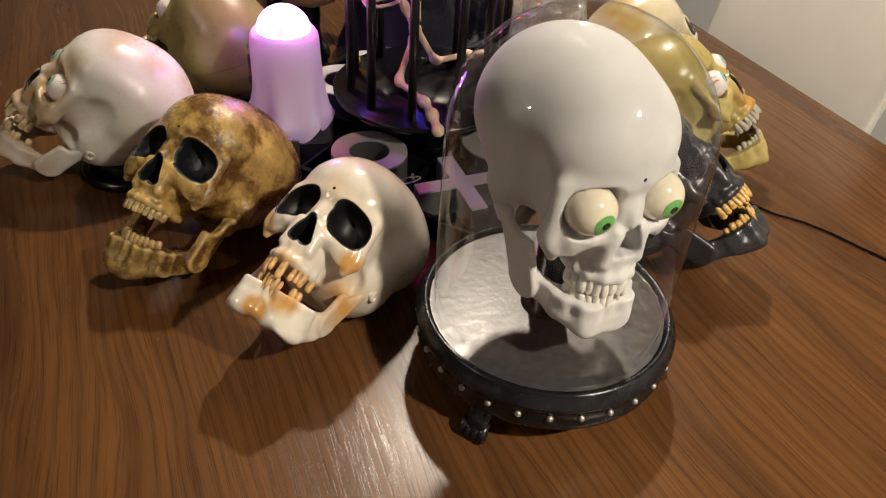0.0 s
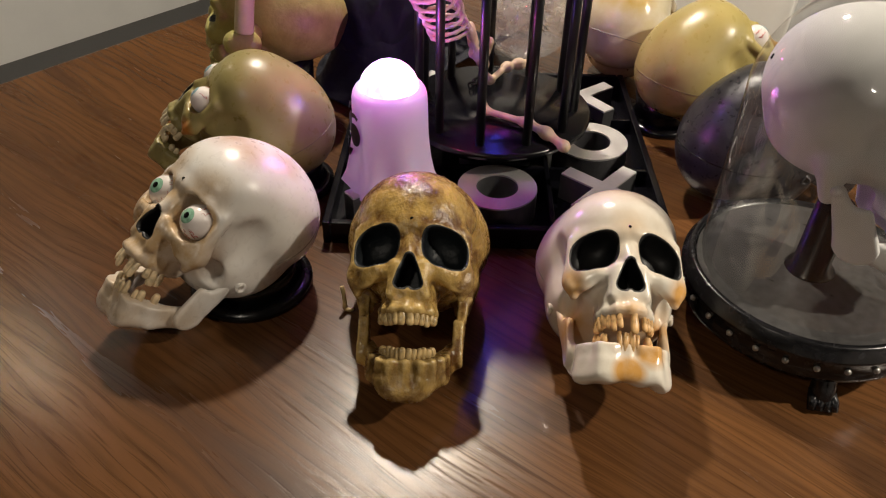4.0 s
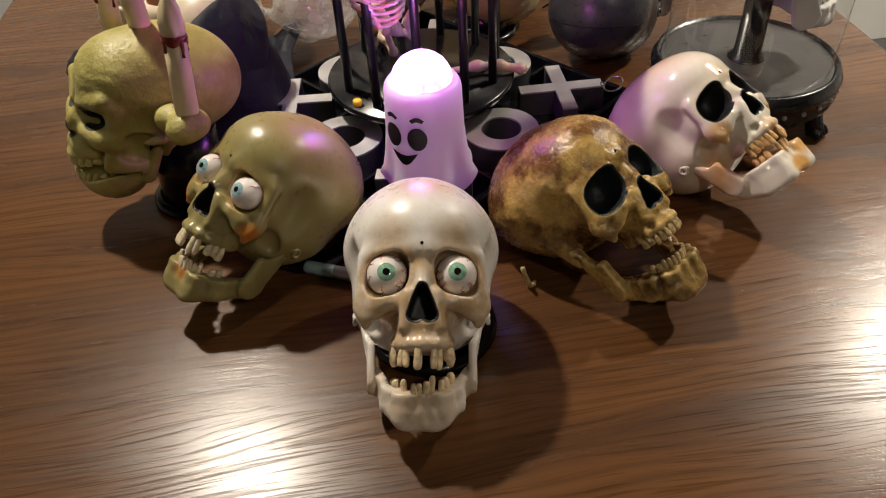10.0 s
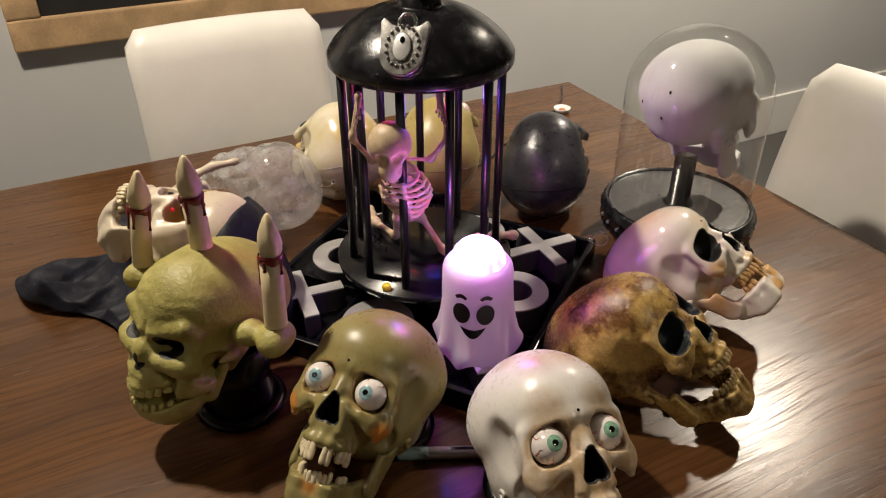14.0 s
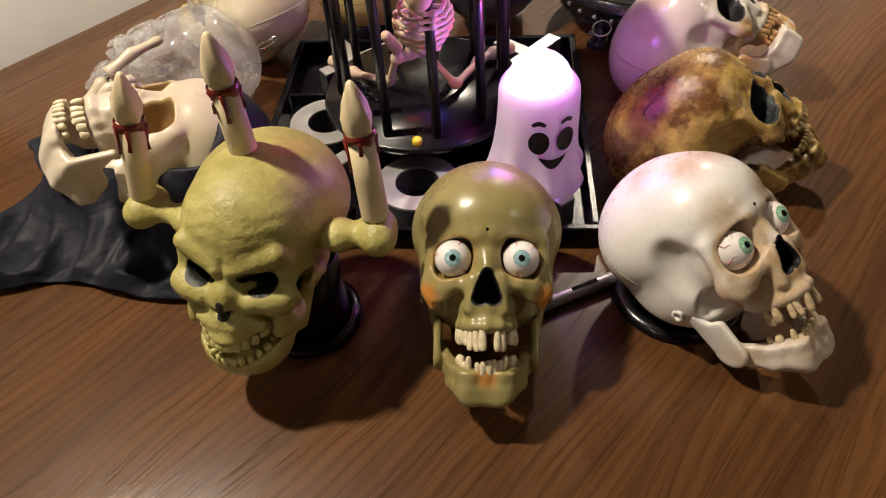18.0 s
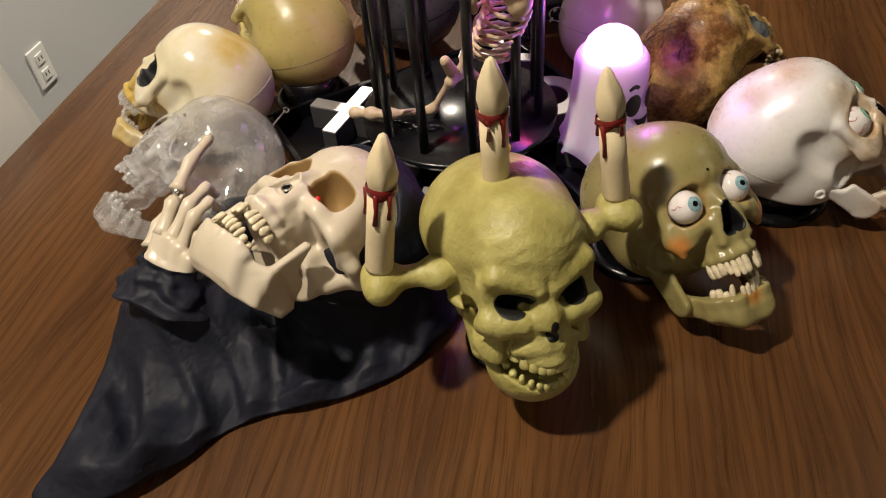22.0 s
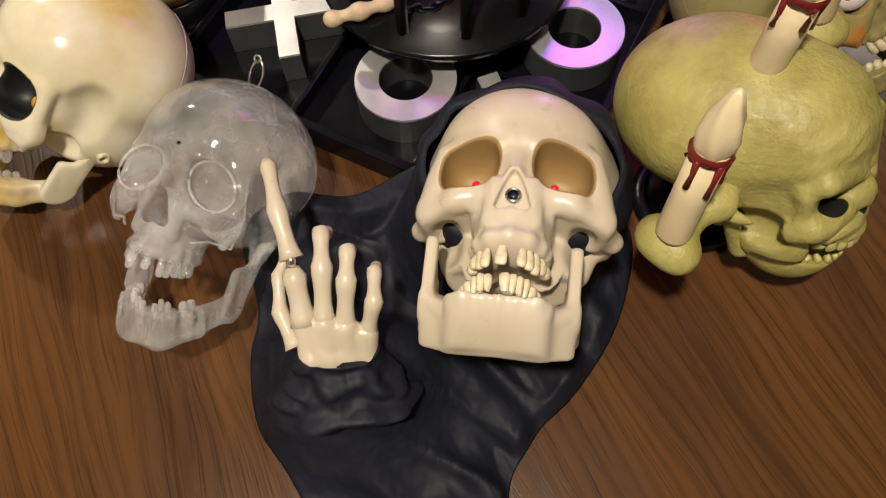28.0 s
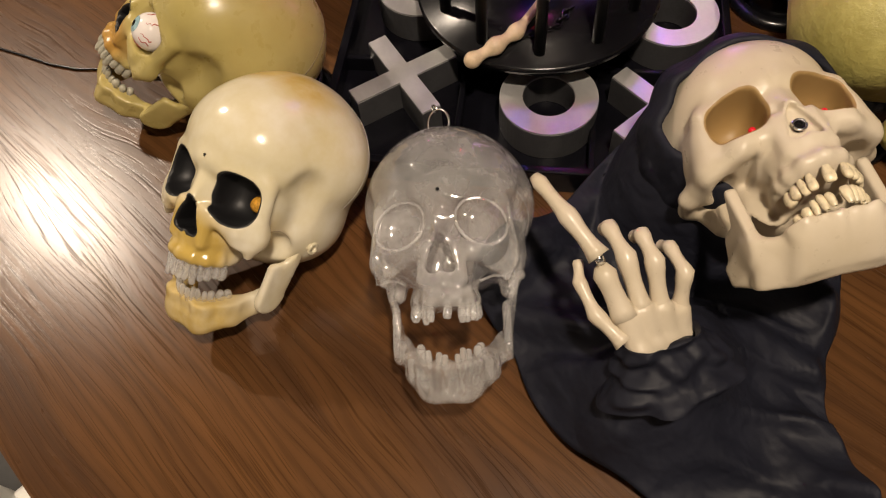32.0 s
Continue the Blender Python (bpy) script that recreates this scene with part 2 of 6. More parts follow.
def wood_table():
    """Dark stained oak: cathedral figure, long open pores and a worn satin lacquer."""
    m = material("dark_walnut", (0.09, 0.045, 0.025), 0.38, spec=0.6)
    n = Nodes(m)
    co = n.coords()
    warp = n.add("ShaderNodeTexNoise", Scale=2.2, Detail=3.0, Roughness=0.5)
    n.join(n.coords((1.6, 0.45, 1)), warp.inputs["Vector"])
    add = n.add("ShaderNodeVectorMath")
    add.operation = "MULTIPLY_ADD"
    add.inputs[1].default_value = (0.16, 0.05, 0.0)
    n.join(warp.outputs["Color"], add.inputs[0])
    n.join(co, add.inputs[2])

    def along(k):
        s = n.add("ShaderNodeMapping")
        s.inputs["Scale"].default_value = (1.0, k, 1.0)
        n.join(add.outputs[0], s.inputs[0])
        return s.outputs[0]

    wave = n.add("ShaderNodeTexWave", Scale=22.0, Distortion=7.0, Detail=4.0)
    wave.inputs["Detail Scale"].default_value = 1.4
    n.join(along(0.12), wave.inputs["Vector"])
    rings = n.noise(along(0.09), 17, 5, 0.6)
    fine = n.noise(along(0.013), 820, 2, 0.5)
    pore = n.ramp(fine, [(0.34, grey(1.0)), (0.46, grey(0.0))])
    c = n.ramp(rings, [(0.28, (0.054, 0.0230, 0.0088)), (0.5, (0.100, 0.0435, 0.0148)), (0.74, (0.136, 0.0595, 0.0195))])
    c = n.mix(n.ramp(wave.outputs["Fac"], [(0.0, grey(0.30)), (0.30, grey(0.10)), (1.0, grey(0.0))]), c, (0.028, 0.0110, 0.0040))
    c = n.mix(n.mix(1.0, pore, grey(0.38), "MULTIPLY"), c, (0.013, 0.0055, 0.0025))
    n.join(c, n.b.inputs["Base Color"])
    n.join(n.ramp(rings, [(0.3, grey(0.29)), (0.7, grey(0.24))]), n.b.inputs["Roughness"])
    n.join(n.ramp(pore, [(0.0, grey(0.42)), (1.0, grey(0.18))]), n.b.inputs["Specular IOR Level"])
    n.bump(n.ramp(pore, [(0.0, grey(1.0)), (1.0, grey(0.0))]), 0.09, 0.001)
    return m


def bone(name, base, light, stain, rough=0.25, spots=0.5, scale=18, bump=0.15, sockets=(0.006, 0.006, 0.007), worn_edge=None, paint=None, sharp=0.14):
    """Cast and painted plastic bone: base colour with cloudy stains, stain paint by mask, painted sockets."""
    m = material(name, base, rough)
    n = Nodes(m)
    co = n.coords()
    big, small = n.noise(co, scale, 6, 0.6), n.noise(co, scale * 9, 4)
    c = n.ramp(big, [(0.48 - sharp, base), (0.48 + sharp, light)])
    patch = n.noise(co, scale * 1.7, 4, 0.65)
    c = n.mix(n.ramp(patch, [(0.62 - 0.25 * spots, grey(0.0)), (0.92 - 0.2 * spots, grey(0.6 * spots))]), c, stain)
    rub = n.ramp(n.noise(co, scale * 3.5, 5, 0.6), [(0.3, grey(0.58)), (0.6, grey(1.0))])
    mask = n.ramp(n.attr("stain"), [(0.03, grey(0.0)), (0.50, grey(1.0))])
    c = n.mix(n.mix(1.0, mask, rub, "MULTIPLY"), c, paint or stain)
    if worn_edge:
        g = n.t.nodes.new("ShaderNodeNewGeometry")
        c = n.mix(n.ramp(g.outputs["Pointiness"], [(0.505, grey(0.0)), (0.56, grey(0.8))]), c, worn_edge)
        # Darker in the hollows, by surface curvature.
        c = n.mix(n.ramp(g.outputs["Pointiness"], [(0.43, grey(0.75)), (0.488, grey(0.0))]), c, stain)
    c = n.mix(n.ramp(n.attr("socket"), [(0.42, grey(0)), (0.58, grey(1))]), c, sockets)
    n.join(c, n.b.inputs["Base Color"])
    matt = n.ramp(n.attr("socket"), [(0.42, grey(0)), (0.58, grey(1))])
    n.join(n.mix(matt, n.ramp(small, [(0.3, grey(rough * 0.8)), (0.7, grey(min(1, rough * 1.35)))]), grey(max(0.5, rough))), n.b.inputs["Roughness"])
    n.bump(small, bump, 0.0012)
    n.bump(big, bump * 0.8, 0.003)
    return m


def edge_gloss(n, stops):
    """Gloss that grows towards grazing view, alike from both sides."""
    w = n.add("ShaderNodeLayerWeight", Blend=0.5)
    return n.ramp(w.outputs["Facing"], [(p, grey(v)) for p, v in stops])


def clear_plastic():
    m = material("clear_plastic", (0.97, 0.96, 0.94), 0.10)
    n = Nodes(m)
    t = n.t.nodes.new("ShaderNodeBsdfTransparent")
    t.inputs[0].default_value = (0.985, 0.985, 0.98, 1)
    mixer = n.t.nodes.new("ShaderNodeMixShader")
    cloud = n.noise(n.coords(), 30, 4)
    n.join(n.ramp(cloud, [(0.35, grey(0.15)), (0.65, grey(0.36))]), mixer.inputs[0])
    n.join(t.outputs[0], mixer.inputs[1])
    milk = n.t.nodes.new("ShaderNodeBsdfTranslucent")
    milk.inputs[0].default_value = (0.97, 0.96, 0.94, 1)
    both = n.t.nodes.new("ShaderNodeMixShader")
    both.inputs[0].default_value = 0.30
    n.join(n.b.outputs[0], both.inputs[1])
    n.join(milk.outputs[0], both.inputs[2])
    n.join(both.outputs[0], mixer.inputs[2])
    gloss = n.add("ShaderNodeBsdfGlossy", Roughness=0.055)
    top = n.t.nodes.new("ShaderNodeMixShader")
    n.join(edge_gloss(n, [(0.0, 0.10), (0.40, 0.13), (0.72, 0.26), (1.0, 0.70)]), top.inputs[0])
    n.join(mixer.outputs[0], top.inputs[1])
    n.join(gloss.outputs[0], top.inputs[2])
    n.join(top.outputs[0], n.t.nodes["Material Output"].inputs[0])
    n.bump(n.noise(n.coords(), 34, 2), 0.6, 0.005)
    n.join(n.b.inputs["Normal"].links[0].from_socket, gloss.inputs["Normal"])
    return m


def glass():
    m = material("dome_glass", (1, 1, 1), 0.02)
    n = Nodes(m)
    t = n.t.nodes.new("ShaderNodeBsdfTransparent")
    t.inputs[0].default_value = (0.975, 0.98, 0.975, 1)
    gloss = n.add("ShaderNodeBsdfGlossy", Roughness=0.02)
    mixer = n.t.nodes.new("ShaderNodeMixShader")
    n.join(edge_gloss(n, [(0.0, 0.05), (0.5, 0.09), (0.75, 0.20), (0.9, 0.50), (1.0, 0.9)]), mixer.inputs[0])
    n.join(t.outputs[0], mixer.inputs[1])
    n.join(gloss.outputs[0], mixer.inputs[2])
    n.join(mixer.outputs[0], n.t.nodes["Material Output"].inputs[0])
    n.bump(n.noise(n.coords((1, 1, 0.4)), 14, 2), 0.10, 0.003)
    n.join(n.b.inputs["Normal"].links[0].from_socket, gloss.inputs["Normal"])
    return m


def glow(name, colour, strength):
    m = material(name, colour, 0.3)
    b = m.node_tree.nodes["Principled BSDF"]
    b.inputs["Emission Color"].default_value = (*colour, 1)
    b.inputs["Emission Strength"].default_value = strength
    return m


WOOD = wood_table()
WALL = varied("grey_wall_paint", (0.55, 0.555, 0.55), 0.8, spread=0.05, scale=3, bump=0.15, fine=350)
# Colour of the walls out of view, darkened to cut bounced light.
UNSEEN_DARK_WALL = varied("unseen_dark_wall", (0.16, 0.15, 0.14), 0.8, spread=0.05, scale=3, bump=0.15, fine=350)
WHITE_PAINT = varied("white_paint", (0.78, 0.77, 0.74), 0.45, spread=0.05, scale=6, bump=0.05)
# Never in view; set dark to lower bounce and ceiling reflections.
CEILING_PAINT = varied("ceiling_paint", (0.24, 0.236, 0.226), 0.9, spread=0.04, scale=4, bump=0.1)
CARPET = varied("grey_carpet", (0.07, 0.068, 0.066), 0.95, spread=0.3, scale=60, bump=0.6, fine=500)
LEATHER = varied("white_leather", (0.74, 0.72, 0.67), 0.42, spread=0.06, scale=9, bump=0.25, fine=420)
BLACK = varied("black_plastic", (0.004, 0.004, 0.005), 0.24, spread=0.3, scale=25, bump=0.08, spec=0.4)
BAR_BLACK = varied("satin_black_bar", (0.005, 0.005, 0.006), 0.36, spread=0.3, scale=25, bump=0.08, spec=0.6)
BLACK_WOOD = varied("black_lacquered_wood", (0.004, 0.004, 0.006), 0.22, spread=0.35, scale=30, bump=0.12, spec=0.28)
BLACK_BRUSHED = varied("silver_rubbed_black", (0.013, 0.013, 0.015), 0.25, 0.3, spread=0.8, scale=70, bump=0.2)
SILVER = varied("brushed_aluminium", (0.66, 0.65, 0.64), 0.42, 0.75, spread=0.12, scale=30, bump=0.08)
GUNMETAL = varied("dark_metal_side", (0.10, 0.10, 0.105), 0.35, 0.5, spread=0.3, scale=20, bump=0.05)
STEEL = material("polished_steel", (0.75, 0.75, 0.75), 0.18, 1.0)
ANTIQUE = varied("antique_silver", (0.42, 0.41, 0.39), 0.38, 0.7, spread=0.6, scale=120, bump=0.5)
CLOTH = varied("black_satin_cloth", (0.0100, 0.0110, 0.0190), 0.60, spread=0.25, scale=14, bump=0.25, fine=900, spec=0.24)
crumple = Nodes(CLOTH)
crumple.bump(crumple.noise(crumple.coords((1.0, 0.7, 1.0)), 22, 3, 0.5), 0.8, 0.012)
FRAME_WOOD = varied("rustic_pale_wood", (0.48, 0.32, 0.17), 0.6, spread=0.45, scale=9, bump=0.3)
CHALKBOARD = varied("blackboard", (0.010, 0.010, 0.010), 0.6, spread=0.4, scale=7, bump=0.05)
FOAM = bone("white_foam", (0.56, 0.555, 0.55), (0.64, 0.635, 0.63), (0.54, 0.53, 0.51), 0.62, 0.25, 18, bump=0.16, sockets=(0.55, 0.55, 0.55))
CREAM = bone("cream_gloss", (0.60, 0.53, 0.42), (0.74, 0.70, 0.62), (0.62, 0.50, 0.33), 0.17, 0.45, 11, paint=(0.58, 0.31, 0.085))
BROWN = bone("antique_brown_bone", (0.150, 0.070, 0.017), (0.55, 0.36, 0.105), (0.050, 0.020, 0.006), 0.25, 1.0, 24, 0.9, (0.006, 0.009, 0.012), (0.70, 0.51, 0.20), (0.055, 0.024, 0.007), 0.06)
WHITE = bone("white_gloss_bone", (0.70, 0.66, 0.60), (0.80, 0.77, 0.73), (0.60, 0.51, 0.41), 0.29, 0.4, 14, paint=(0.47, 0.32, 0.165))
OLIVE = bone("olive_bone", (0.235, 0.19, 0.068), (0.30, 0.255, 0.10), (0.19, 0.15, 0.05), 0.3, 0.3, 10, paint=(0.52, 0.19, 0.03))
DEMON = bone("green_yellow_rubber", (0.29, 0.25, 0.062), (0.45, 0.40, 0.130), (0.17, 0.145, 0.04), 0.45, 0.5, 20, 1.0, (0.008, 0.008, 0.006))
REAPER = bone("ivory_plastic", (0.54, 0.46, 0.33), (0.62, 0.54, 0.42), (0.48, 0.33, 0.15), 0.32, 0.15, 10, 0.1, (0.33, 0.21, 0.08))
YELLOW = bone("pale_yellow_gloss", (0.62, 0.54, 0.32), (0.73, 0.68, 0.56), (0.50, 0.38, 0.11), 0.18, 0.75, 9, paint=(0.52, 0.36, 0.09))
GOLD = bone("mustard_bone", (0.36, 0.29, 0.090), (0.45, 0.37, 0.14), (0.42, 0.23, 0.05), 0.3, 0.4, 9)
PEWTER = bone("black_pewter", (0.022, 0.022, 0.026), (0.070, 0.070, 0.078), (0.014, 0.014, 0.016), 0.30, 0.4, 14, 0.4)
PEWTER.node_tree.nodes["Principled BSDF"].inputs["Metallic"].default_value = 0.45
TOOTH = varied("ivory_tooth", (0.72, 0.62, 0.42), 0.3, spread=0.25, scale=120, bump=0.1)
TOOTH_WHITE = varied("white_tooth", (0.80, 0.77, 0.70), 0.3, spread=0.15, scale=120, bump=0.1)
TOOTH_STAINED = varied("stained_tooth", (0.68, 0.53, 0.32), 0.32, spread=0.45, scale=160, bump=0.2)
TOOTH_AMBER = varied("amber_stained_tooth", (0.62, 0.38, 0.16), 0.3, spread=0.45, scale=140, bump=0.1)
BASE_PLATE = varied("silver_brushed_plate", (0.070, 0.068, 0.067), 0.34, 0.35, spread=0.35, scale=110, bump=0.3, fine=120)
TOOTH_OLD = varied("antique_tooth", (0.50, 0.36, 0.16), 0.3, spread=0.5, scale=160, bump=0.2)
TOOTH_GREY = varied("grey_tooth", (0.40, 0.38, 0.30), 0.35, spread=0.3, scale=120, bump=0.1)
TOOTH_GOLD = varied("golden_tooth", (0.58, 0.37, 0.12), 0.3, spread=0.4, scale=140, bump=0.1)
TOOTH_GREEN = varied("greenish_tooth", (0.52, 0.47, 0.17), 0.4, spread=0.25, scale=120, bump=0.2)
CLEAR = clear_plastic()
GLASS = glass()
WAX = varied("ivory_candle", (0.70, 0.58, 0.36), 0.45, spread=0.1, scale=40, bump=0.1)
BLOOD = varied("dark_red_drip", (0.16, 0.012, 0.010), 0.3, spread=0.3, scale=60, bump=0.1)
EYE_WHITE = varied("eyeball_white", (0.78, 0.72, 0.69), 0.1, spread=0.08, scale=60, bump=0.0)
EYE_CREAM = varied("eyeball_cream", (0.72, 0.66, 0.52), 0.12, spread=0.08, scale=60, bump=0.0)
VEIN = material("red_vein", (0.45, 0.10, 0.08), 0.15)
PUPIL = material("pupil_black", (0.006, 0.006, 0.006), 0.08)
IRIS_GREEN = varied("iris_green", (0.27, 0.48, 0.34), 0.12, spread=0.5, scale=300, bump=0)
IRIS_LIME = varied("iris_lime", (0.14, 0.42, 0.10), 0.12, spread=0.4, scale=300, bump=0)
IRIS_BLUE = varied("iris_blue", (0.30, 0.46, 0.50), 0.12, spread=0.5, scale=300, bump=0)
IRIS_ORANGE = varied("iris_orange", (0.60, 0.30, 0.04), 0.12, spread=0.5, scale=300, bump=0)
GHOST_BODY = varied("translucent_white_silicone", (0.60, 0.57, 0.62), 0.4, spread=0.04, scale=12, bump=0.05)
GHOST_BODY.node_tree.nodes["Principled BSDF"].inputs["Subsurface Weight"].default_value = 0.3
GHOST_DOME = glow("lit_led_dome", (1.0, 0.72, 1.0), 1.7)
dome_nodes = Nodes(GHOST_DOME)
cells = dome_nodes.add("ShaderNodeTexVoronoi", Scale=95.0)
dome_nodes.join(dome_nodes.coords(), cells.inputs["Vector"])
dome_nodes.join(dome_nodes.ramp(cells.outputs["Distance"], [(0.25, (1.0, 0.90, 1.0)), (0.50, (0.85, 0.50, 1.0)), (0.75, (0.45, 0.30, 1.0))]), dome_nodes.b.inputs["Emission Color"])
SEAM = varied("moulding_seam", (0.20, 0.155, 0.08), 0.5, spread=0.2, scale=60, bump=0)
SEAM_PALE = varied("pale_moulding_seam", (0.40, 0.37, 0.32), 0.5, spread=0.2, scale=60, bump=0)
CRACK = varied("dark_crack", (0.035, 0.014, 0.005), 0.5, spread=0.2, scale=60, bump=0)


def ghost_sheet():
    """Silicone sheet lit through by the lamp inside it, most near the top."""
    m = GHOST_BODY
    n = Nodes(m)
    c = n.add("ShaderNodeTexCoord")
    split = n.t.nodes.new("ShaderNodeSeparateXYZ")
    n.join(c.outputs["Object"], split.inputs[0])
    rise = n.add("ShaderNodeMapRange")
    for key, v in (("From Min", 0.0), ("From Max", 0.14), ("To Min", 0.10), ("To Max", 0.90)):
        rise.inputs[key].default_value = v
    n.join(split.outputs[2], rise.inputs["Value"])
    power = n.t.nodes.new("ShaderNodeMath")
    power.operation = "POWER"
    power.inputs[1].default_value = 9.0
    n.join(rise.outputs[0], power.inputs[0])
    n.b.inputs["Emission Color"].default_value = (0.86, 0.20, 1.0, 1)
    add = n.t.nodes.new("ShaderNodeMath")
    add.operation = "ADD"
    add.inputs[1].default_value = 0.085
    n.join(power.outputs[0], add.inputs[0])
    n.join(add.outputs[0], n.b.inputs["Emission Strength"])


ghost_sheet()
FACE_INK = material("black_ink", (0.008, 0.008, 0.010), 0.4)
BUTTON = varied("yellow_button", (0.75, 0.55, 0.02), 0.4, spread=0.1, scale=90, bump=0)
CAGED_BONE = varied("caged_bone", (0.60, 0.46, 0.30), 0.45, spread=0.3, scale=60, bump=0.2)
RED_LED = glow("red_led", (0.60, 0.01, 0.02), 0.35)

# ---- the room ----
FLOOR_Z, TOP = 0.0, 0.75
X0, X1, Y0, Y1 = -3.2, 1.78, -3.0, 3.6


def slab(name, lo, hi, mat, label, category, kind="structure", bevel=0.0):
    size = [b - a for a, b in zip(lo, hi)]
    mid = [(a + b) / 2 for a, b in zip(lo, hi)]
    ob = part(name, block(*size, bevel), mat, None, smooth=False)
    ob.location = mid
    return tagged(ob, label, category, "", kind)


slab("floor", (X0, Y0, -0.1), (X1, Y1, 0.0), CARPET, "dark grey carpet floor under the dining table", "floor")
slab("ceiling", (X0, Y0, CEIL), (X1, Y1, CEIL + 0.1), CEILING_PAINT, "unseen ceiling, darkened to cut bounced light, with lamp trims", "ceiling")
slab("wall_east", (X1, Y0 - 0.15, -0.1), (X1 + 0.15, Y1 + 0.15, CEIL + 0.1), WALL, "smooth grey painted wall behind the chairs", "wall")
slab("wall_west", (X0 - 0.15, Y0 - 0.15, -0.1), (X0, Y1 + 0.15, CEIL + 0.1), UNSEEN_DARK_WALL, "unseen closing wall, kept dark to cut bounced light", "wall")
slab("wall_south", (X0, Y0 - 0.15, -0.1), (X1, Y0, CEIL + 0.1), UNSEEN_DARK_WALL, "unseen closing wall, kept dark to cut bounced light", "wall")
slab("wall_north", (X0, Y1, -0.1), (X1, Y1 + 0.15, CEIL + 0.1), WHITE_PAINT, "pale painted wall", "wall")
slab("baseboard", (X1 - 0.016, Y0, 0.0), (X1, Y1, 0.20), WHITE_PAINT, "white painted baseboard along the grey wall", "baseboard", bevel=0.004)
# Trims at every position, the three added fills included.
for lx, ly, power in DOWNLIGHTS_AND_FILLS:
    t = thing("recessed_lamp", pose(lx, ly, CEIL), "round white recessed lamp trim, also set at the added fill lights", "ceiling lamp", "recessed lamps")
    part("trim_ring", lathe([(0.052, -0.001), (0.070, -0.001), (0.068, -0.008), (0.054, -0.010), (0.052, -0.001)], 32), WHITE_PAINT, t)

outlet = thing("wall_outlet", pose(X1, 0.169, 0.392), "white plastic wall outlet plate on the grey wall", "outlet")
part("plate", block(0.007, 0.078, 0.116, 0.003), WHITE_PAINT, outlet, m=pose(-0.0035, 0, 0), smooth=False)
for sz in (-1, 1):
    face = part("socket", block(0.004, 0.032, 0.030, 0.0015), WHITE_PAINT, outlet, "raised plug socket", pose(-0.0085, 0, sz * 0.024), False)
    for sy in (-1, 1):
        part("slot", block(0.0012, 0.003, 0.010), PUPIL, face, "dark slot", pose(-0.0022, sy * 0.007, 0.002), False)

# dining table
TX0, TX1, TY0, TY1 = -0.44, 1.135, 0.165, 1.768
table = thing("dining_table", pose((TX0 + TX1) / 2, (TY0 + TY1) / 2, 0), "dark walnut-stained square wooden dining table", "table")
part("tabletop", block(TX1 - TX0, TY1 - TY0, 0.045, 0.004), WOOD, table, "open-grained dark wooden top", pose(0, 0, TOP - 0.0225), False)
for sx in (-1, 1):
    for sy in (-1, 1):
        part("leg", block(0.09, 0.09, TOP - 0.045, 0.005), WOOD, table, m=pose(sx * 0.70, sy * 0.72, (TOP - 0.045) / 2), smooth=False)
    part("apron", block(0.022, 1.34, 0.08, 0.003), WOOD, table, m=pose(sx * 0.70, 0, TOP - 0.086), smooth=False)
for sy in (-1, 1):
    part("apron", block(1.30, 0.022, 0.08, 0.003), WOOD, table, m=pose(0, sy * 0.72, TOP - 0.086), smooth=False)

# picture on the wall
board = thing("blackboard", pose(X1 - 0.002, 0.98, 1.22, 0, 0, 0), "black chalkboard in a wide rustic pale wooden frame", "blackboard")
part("panel", block(0.012, 1.00, 0.60, 0.002), CHALKBOARD, board, m=pose(-0.010, 0, 0), smooth=False)
for sz in (-1, 1):
    part("frame_rail", block(0.030, 1.10, 0.085, 0.006), FRAME_WOOD, board, m=pose(-0.016, 0, sz * 0.325), smooth=False)
    part("frame_rail", block(0.030, 0.085, 0.565, 0.006), FRAME_WOOD, board, m=pose(-0.016, sz * 0.5075, 0), smooth=False)


def chair():
    """Upholstered chair: seat, back and legs; it faces its own -x."""
    t = thing("dining_chair", Matrix(), "white leather upholstered dining chair pushed to the table", "chair", "chairs round the table")
    part("seat", block(0.46, 0.46, 0.09, 0.03, seg=3), LEATHER, t, m=pose(-0.02, 0, 0.44))
    bm = bmesh.new()
    rows = []
    n = 14
    for k in range(n + 1):
        u = k / n
        z = 0.46 + 0.53 * u
        lean = 0.20 + 0.085 * u * u
        ring = []
        for s in range(2):
            for j in range(13):
                w = (j / 12 - 0.5) * (1 if s == 0 else -1)
                half = 0.232 if u < 0.9 else 0.232 - 0.03 * ((u - 0.9) / 0.1) ** 2
                edge = 1 - (abs(w) * 2) ** 6
                thick = 0.032 * (0.45 + 0.55 * edge) * (1 if u < 0.93 else max(0.15, math.sqrt(max(0, 1 - ((u - 0.93) / 0.07) ** 2))))
                ring.append(bm.verts.new((lean + 0.02 * (2 * w) ** 2 * -1 + (-thick if s == 0 else thick), 2 * w * half, z)))
        rows.append(ring)
    for a, b in zip(rows, rows[1:]):
        for i in range(len(a)):
            j = (i + 1) % len(a)
            bm.faces.new((a[i], a[j], b[j], b[i]))
    bm.faces.new(rows[-1])
    bm.faces.new(rows[0][::-1])
    part("backrest", bm, LEATHER, t)
    for x in (-0.2, 0.18):
        for y in (-0.19, 0.19):
            part("leg", tube([(x, y, 0.0), (x, y, 0.40)], [0.014, 0.020], 12), STEEL, t)
    return t


CHAIR = chair()
CHAIR.matrix_basis = pose(1.06, 1.055, 0)
copy_thing(CHAIR, pose(0.235, 0.290, 0, 0, 0, -90))

# ---- skulls ----


